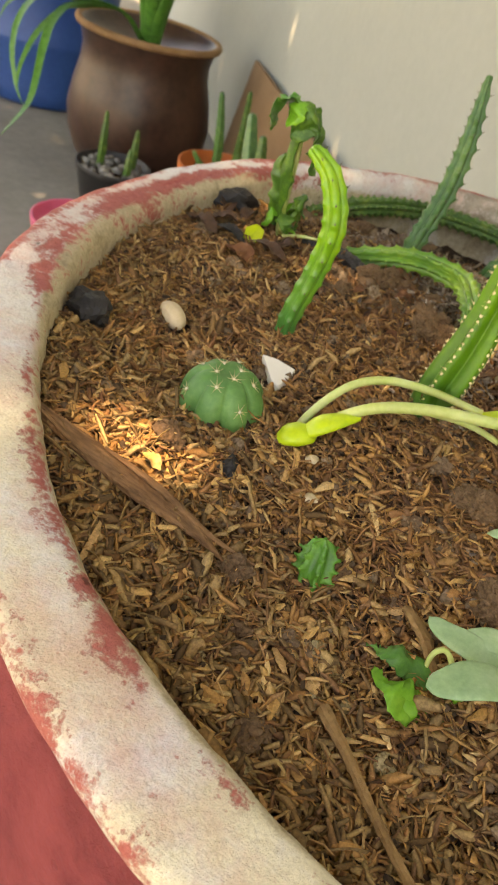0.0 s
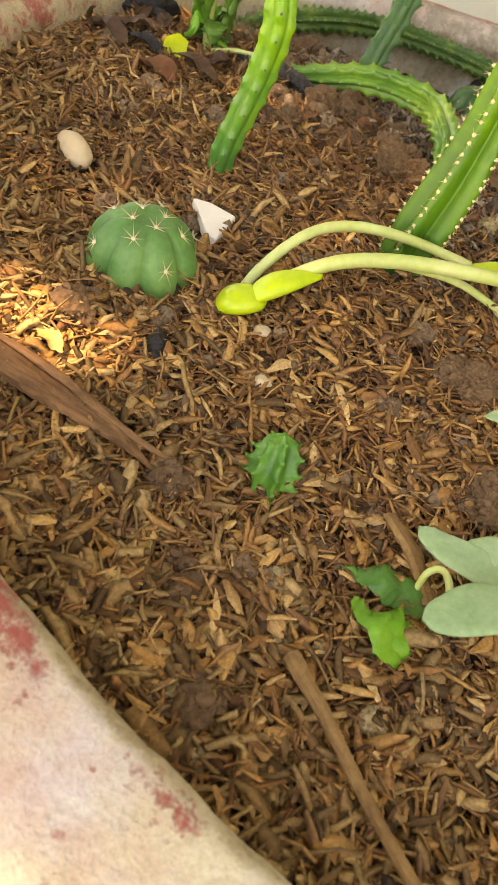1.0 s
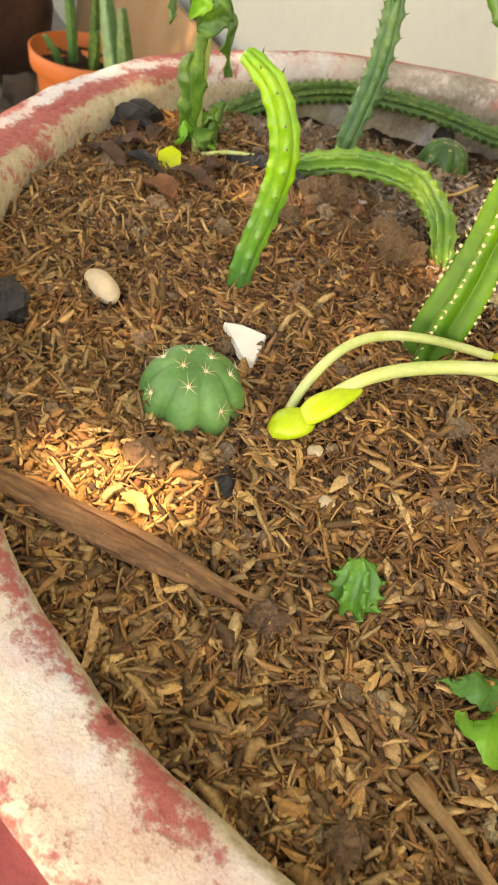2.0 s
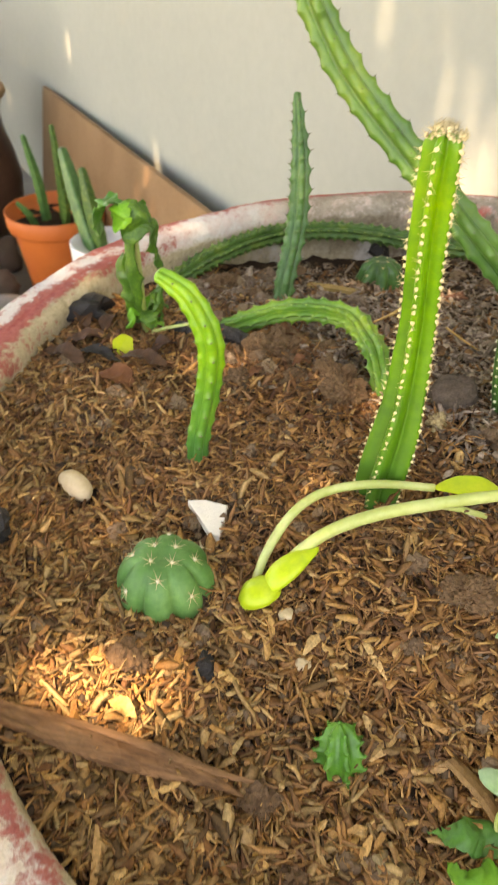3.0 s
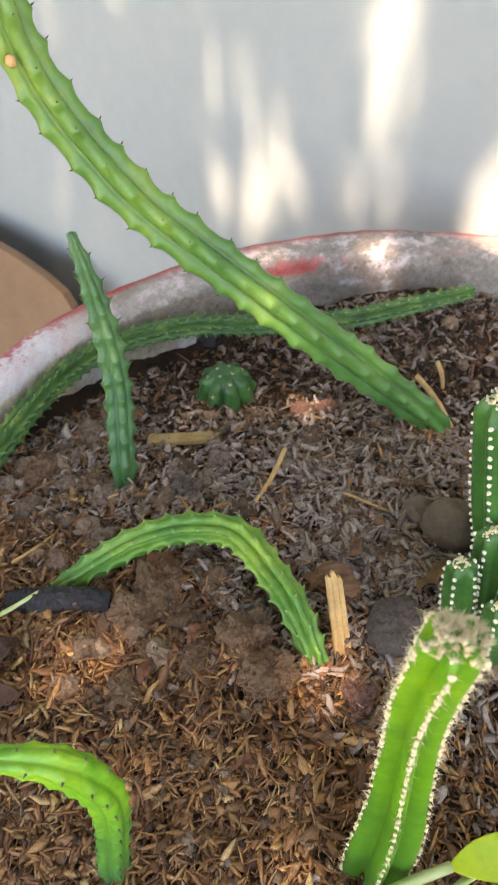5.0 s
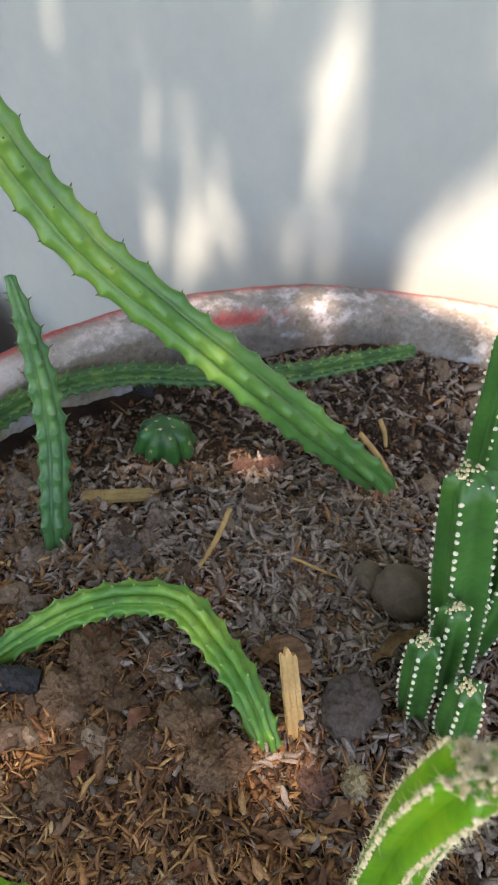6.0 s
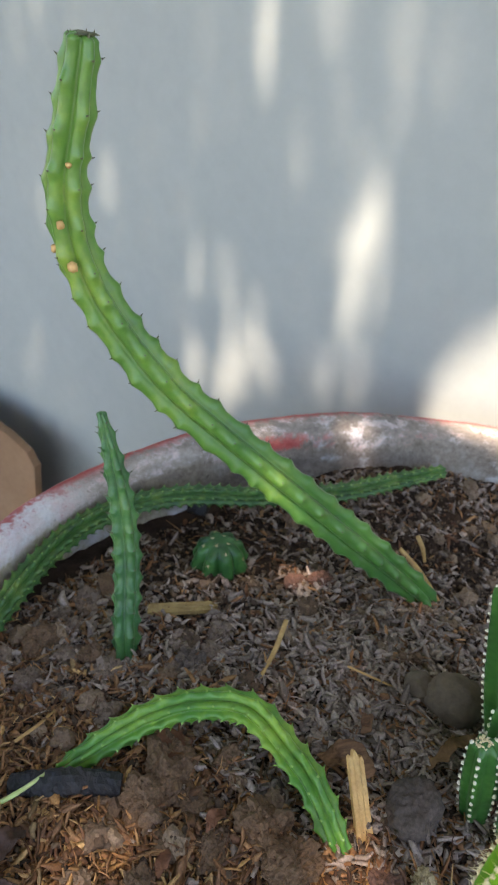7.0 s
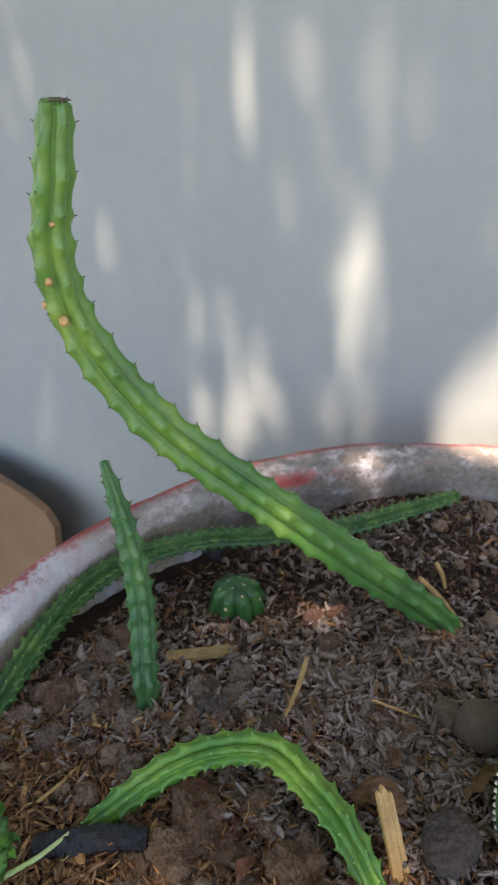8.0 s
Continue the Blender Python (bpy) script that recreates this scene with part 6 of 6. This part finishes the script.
# ---- the tree whose shade lies over the yard ----
def tree():
    """Crown of leaves between the sun and the yard, with gaps that let flecks of sun through."""
    root = thing("tree", (-2.3, -1.6, GROUND), "leafy tree shading the yard with a gappy crown", "tree")
    far = 2.4
    rs = np.random.RandomState(21)
    u = np.array(SUN_WAY)
    ex = np.cross(u, (0, 0, 1.0))
    ex /= np.linalg.norm(ex)
    ey = np.cross(ex, u)
    flat = lambda p: np.array((np.dot(p, ex), np.dot(p, ey)))
    wall_at = lambda s, z: np.array(WALL_N * WALL_AT + WALL_T * s) + np.array((0, 0, z))
    sparse = []                                 # where the leaves stand thin
    gaps = []                                   # where a gap's light lands, and its half widths across and along

    def gap(p, a, b=None):
        gaps.append((*flat(np.array(p, float)), a, b or a))

    for p, a in GAPS:
        gap(p, a)
    for p, a in FLECKS:
        sparse.append((*flat(np.array(p, float)), a, 0.10))
    for s0, z0, s1, z1, a, keep in WALL_GAPS:
        p0, p1 = flat(wall_at(s0, z0)), flat(wall_at(s1, z1))
        for t in np.linspace(0, 1, max(1, int(np.linalg.norm(p1 - p0) / 0.004) + 1)):
            q = p0 + (p1 - p0) * t + rs.normal(0, 0.003, 2) * np.array((1.0, 0.4))
            sparse.append((q[0], q[1], a * rs.uniform(0.75, 1.15), keep))
    gaps.append((*flat(wall_at(-0.225, -0.022)), 0.081, 0.043))
    g = np.array(gaps)
    mid = flat(np.array((-0.25, 0.85, -0.1)))
    lo, hi = flat(wall_at(-0.10, -0.12)), flat(wall_at(-0.80, 0.36))
    corners = [flat(np.array((x, y, z))) for x in (-0.10, 0.50) for y in (0.0, 0.60) for z in (-0.02, 0.15)]
    near_lo = np.minimum(np.minimum(lo, hi), np.min(corners, axis=0)) - 0.02
    near_hi = np.maximum(np.maximum(lo, hi), np.max(corners, axis=0)) + 0.02
    count = 105000
    c = mid + rs.uniform(-1, 1, (count, 2)) * np.array((3.0, 1.5)) + np.array((1.0, 0.0))
    size = rs.uniform(0.018, 0.040, count)
    away = ((c < near_lo - 0.035) | (c > near_hi + 0.035)).any(1)
    c, size = c[away], size[away]
    few = int(np.prod(near_hi - near_lo + 0.06) * 26000)          # young leaves on the twigs over the planter
    c = np.vstack([c, rs.uniform(near_lo - 0.03, near_hi + 0.03, (few, 2))])
    size = np.r_[size, rs.uniform(0.008, 0.017, few)]
    open_ = np.zeros(len(c), bool)
    for gx, gy, ga, gb in g:
        open_ |= np.hypot((c[:, 0] - gx) / (ga + 0.5 * size), (c[:, 1] - gy) / (gb + 0.5 * size)) < 1
    odds = np.zeros(len(c))
    for sx, sy, sr, keep in sparse:
        odds = np.maximum(odds, np.where(np.hypot(c[:, 0] - sx, c[:, 1] - sy) < sr, 1 - keep, 0.0))
    open_ |= rs.rand(len(c)) < odds
    # the crown's own uneven outline
    span = ((np.abs(c[:, 0] - mid[0] - 1.0) / 3.0) ** 4 + (np.abs(c[:, 1] - mid[1]) / 1.5) ** 4) ** 0.25
    ragged = np.array([noise.noise(Vector((p[0] * 3.0, p[1] * 3.0, 0.5))) for p in c])
    open_ |= span > 0.93 + 0.16 * ragged
    c, size = c[~open_], size[~open_]
    k = len(c)
    depth = far + rs.uniform(-0.35, 0.55, k) * (1.1 - 0.6 * np.hypot((c[:, 0] - mid[0] - 1.0) / 3.0, (c[:, 1] - mid[1]) / 1.5).clip(0, 1))
    turn = rs.rand(k) * 2 * np.pi
    shape = np.array([(-1, 0, 0), (-0.3, 0.45, 0.1), (0.4, 0.38, 0.1), (1, 0, -0.05), (0.4, -0.38, 0.1), (-0.3, -0.45, 0.1)])
    tilt = rs.uniform(-0.5, 0.5, (k, 2))
    la, lb = shape[None, :, 0] * size[:, None], shape[None, :, 1] * size[:, None]
    px = la * np.cos(turn)[:, None] - lb * np.sin(turn)[:, None]
    py = la * np.sin(turn)[:, None] + lb * np.cos(turn)[:, None]
    pz = shape[None, :, 2] * size[:, None] + tilt[:, :1] * px + tilt[:, 1:] * py
    v = (c[:, None, 0] + px)[..., None] * ex + (c[:, None, 1] + py)[..., None] * ey + (depth[:, None] + pz)[..., None] * u
    f = (np.array([(0, 1, 2, 3), (0, 3, 4, 5)])[None] + 6 * np.arange(k)[:, None, None]).reshape(-1, 4)
    o = np.array(root.location[:])
    link("crown", mesh_of("crown", v.reshape(-1, 3) - o, [tuple(q) for q in f.tolist()]), M_TREE, root, smooth=False)
    centre = np.array(mid[0] * ex + mid[1] * ey + (far + 0.15) * u)
    trunk = [tuple(o), tuple(o + (0.05, 0.03, 0.9)), tuple(o + (0.2, 0.2, 1.8)), tuple(0.5 * (o + (0.2, 0.2, 1.8)) + 0.5 * centre)]
    link("trunk", mesh_of("trunk", tube_data(trunk, [0.13, 0.10, 0.08, 0.05], 30, 14, 1.0, 0.04)[0] - o, tube_data(trunk, [0.13, 0.10, 0.08, 0.05], 30, 14)[1]), M_TRUNK, root)
    for q, (a, b) in enumerate(((1.2, 0.5), (-0.9, 0.8), (0.2, -0.9), (0.9, -0.6), (-0.3, 0.3))):
        end = centre + a * ex + b * ey
        pts = [trunk[2], tuple(0.5 * np.array(trunk[2]) + 0.5 * end + np.array((0, 0, 0.12))), tuple(end)]
        d = tube_data(pts, [0.05, 0.03, 0.012], 20, 9, 1.0, 0.05, None, q)
        link("limb", mesh_of("limb", d[0] - o, d[1]), M_TRUNK, root)


GAPS = [((0.271, 0.575, 0.0), 0.006), ((0.050, 0.169, 0.0), 0.0054), ((0.036, 0.166, 0.0), 0.0062), ((0.020, 0.171, 0.0), 0.0052), ((0.190, 0.480, -0.015), 0.006)]
# thin places in the crown over the soil
FLECKS = [((0.004, 0.243, 0.0), 0.013), ((-0.004, 0.256, 0.0), 0.010)]
# dapples on the wall: from and to, along the wall and up, the half width of the thin places in the crown, and the share of leaves left there
WALL_GAPS = [(-0.481, 0.245, -0.479, 0.230, 0.012, 0.25), (-0.429, 0.250, -0.427, 0.235, 0.015, 0.23), (-0.368, 0.255, -0.368, 0.235, 0.014, 0.25), (-0.410, 0.200, -0.404, 0.145, 0.013, 0.24), (-0.441, 0.117, -0.440, 0.112, 0.010, 0.26),
             (-0.390, 0.110, -0.376, 0.030, 0.020, 0.20), (-0.512, 0.054, -0.498, 0.009, 0.015, 0.20), (-0.490, -0.005, -0.460, -0.045, 0.015, 0.20), (-0.567, 0.070, -0.565, 0.041, 0.010, 0.26), (-0.559, -0.068, -0.540, -0.080, 0.014, 0.23),
             (-0.652, 0.083, -0.652, 0.038, 0.010, 0.24), (-0.413, -0.033, -0.381, -0.040, 0.014, 0.23), (-0.330, 0.017, -0.330, 0.010, 0.009, 0.23), (-0.520, -0.085, -0.490, -0.090, 0.018, 0.23), (-0.730, 0.260, -0.728, 0.245, 0.012, 0.24)]
tree()

# ---- husks over the soil ----
back = lambda x, y: 1 / (1 + np.exp(-(1.2 * (x - 0.12) + 0.85 * (y - 0.335)) / 0.018))
bare = lambda x, y: 1 - 0.92 * np.exp(-((x - 0.15) ** 2 + (y - 0.515) ** 2) / (2 * 0.050 ** 2)) - 0.88 * np.exp(-((x - 0.285) ** 2 + (y - 0.475) ** 2) / (2 * 0.050 ** 2))
front = lambda x, y: (1 - back(x, y)) * np.clip(1.15 - 2.9 * (y - 0.1), 0.10, 1)
damp = lambda x, y: np.clip(bare(x, y), 0.05, 1) * np.clip(0.4 + 2.4 * (y - 0.1), 0.35, 1) * (1 - 0.85 * back(x, y))
dusty = lambda x, y: np.clip((np.hypot(x - POT_X, y - POT_Y) - 0.165) / 0.075, 0, 1) * (1 - back(x, y)) * np.clip(1.3 - 4.0 * (y - 0.1), 0.05, 1)
loose_husks(soil_ob, 290, M_LARGE_HUSK, -0.03, 0.20, 0.06, 0.20)
husks("rice_husks", 7600, M_HUSK, "golden-brown rice husks and shavings strewn on the soil", front, (0.0064, 0.0018), seed=1, spread=0.5, tilt=0.42, lift=0.0026)
husks("dusty_husks", 4600, M_DUSTY_HUSK, "dusty khaki husks and blunt shavings near the rim", dusty, (0.0076, 0.0020), seed=8, tilt=0.40, lift=0.0026, spread=0.42, ends=(0.75, 0.6), curl=0.1)
husks("damp_husks", 12000, M_DARK_HUSK, "dark damp husks and shavings among the soil", damp, (0.0068, 0.0018), seed=2, tilt=0.4, spread=0.5, ends=(0.4, 0.3))
husks("husk_shreds", 8500, M_HUSK, "thin golden shreds of straw and husk", lambda x, y: 0.005 + 0.995 * front(x, y), (0.0078, 0.0009), seed=4, ends=(0.6, 0.5), curl=0.25)
husks("dark_shreds", 9000, M_DARK_HUSK, "thin dark fibres and shreds of bark in the soil", lambda x, y: np.clip(bare(x, y), 0.1, 1) * (1 - 0.6 * back(x, y)), (0.0066, 0.0008), seed=14, tilt=0.4, lift=0.0026, ends=(0.6, 0.5), curl=0.25)
husks("husk_flakes", 7500, M_DARK_HUSK, "small broken brown husk flakes on the soil", lambda x, y: np.clip(bare(x, y), 0.15, 1) * (1 - 0.7 * back(x, y)), (0.0034, 0.0022), seed=6, ends=(0.7, 0.6))
husks("weathered_husks", 15000, M_GREY_HUSK, "grey weathered husks strewn on the back soil", lambda x, y: back(x, y) * np.clip(bare(x, y), 0.02, 1) * (0.35 + 0.65 * np.exp(-((x - 0.20) ** 2 + (y - 0.41) ** 2) / (2 * 0.055 ** 2))), (0.0064, 0.0024), seed=3, curl=0.2, tilt=0.36, ends=(0.5, 0.4))
crumbs()


def clods(count=320, seed=17):
    """Rough brown clods half sunk between the husks, too many to count."""
    rs = np.random.RandomState(seed)
    bits = []
    for k in range(count):
        r, a = (R_IN - 0.012) * math.sqrt(rs.rand()), rs.rand() * 6.283
        x, y = POT_X + r * math.cos(a), POT_Y + r * math.sin(a)
        q = 0.0027 * min(1.7, math.exp(rs.normal(0, 0.38))) * (1.25 if y > 0.3 else 0.9)
        bits.append(clod_data(on_soil(x, y, 0.1 * q), (q * rs.uniform(0.9, 1.4), q, q * rs.uniform(0.6, 0.9)), rs.randint(99999), 3, 24, 0.0006))
    ob = link("soil_clods", mesh_of("soil_clods", *joined(bits)), M_CLODS, smooth=False)
    tagged(ob, "rough brown clods of dry soil among husks", "soil", kind="stuff")


clods()
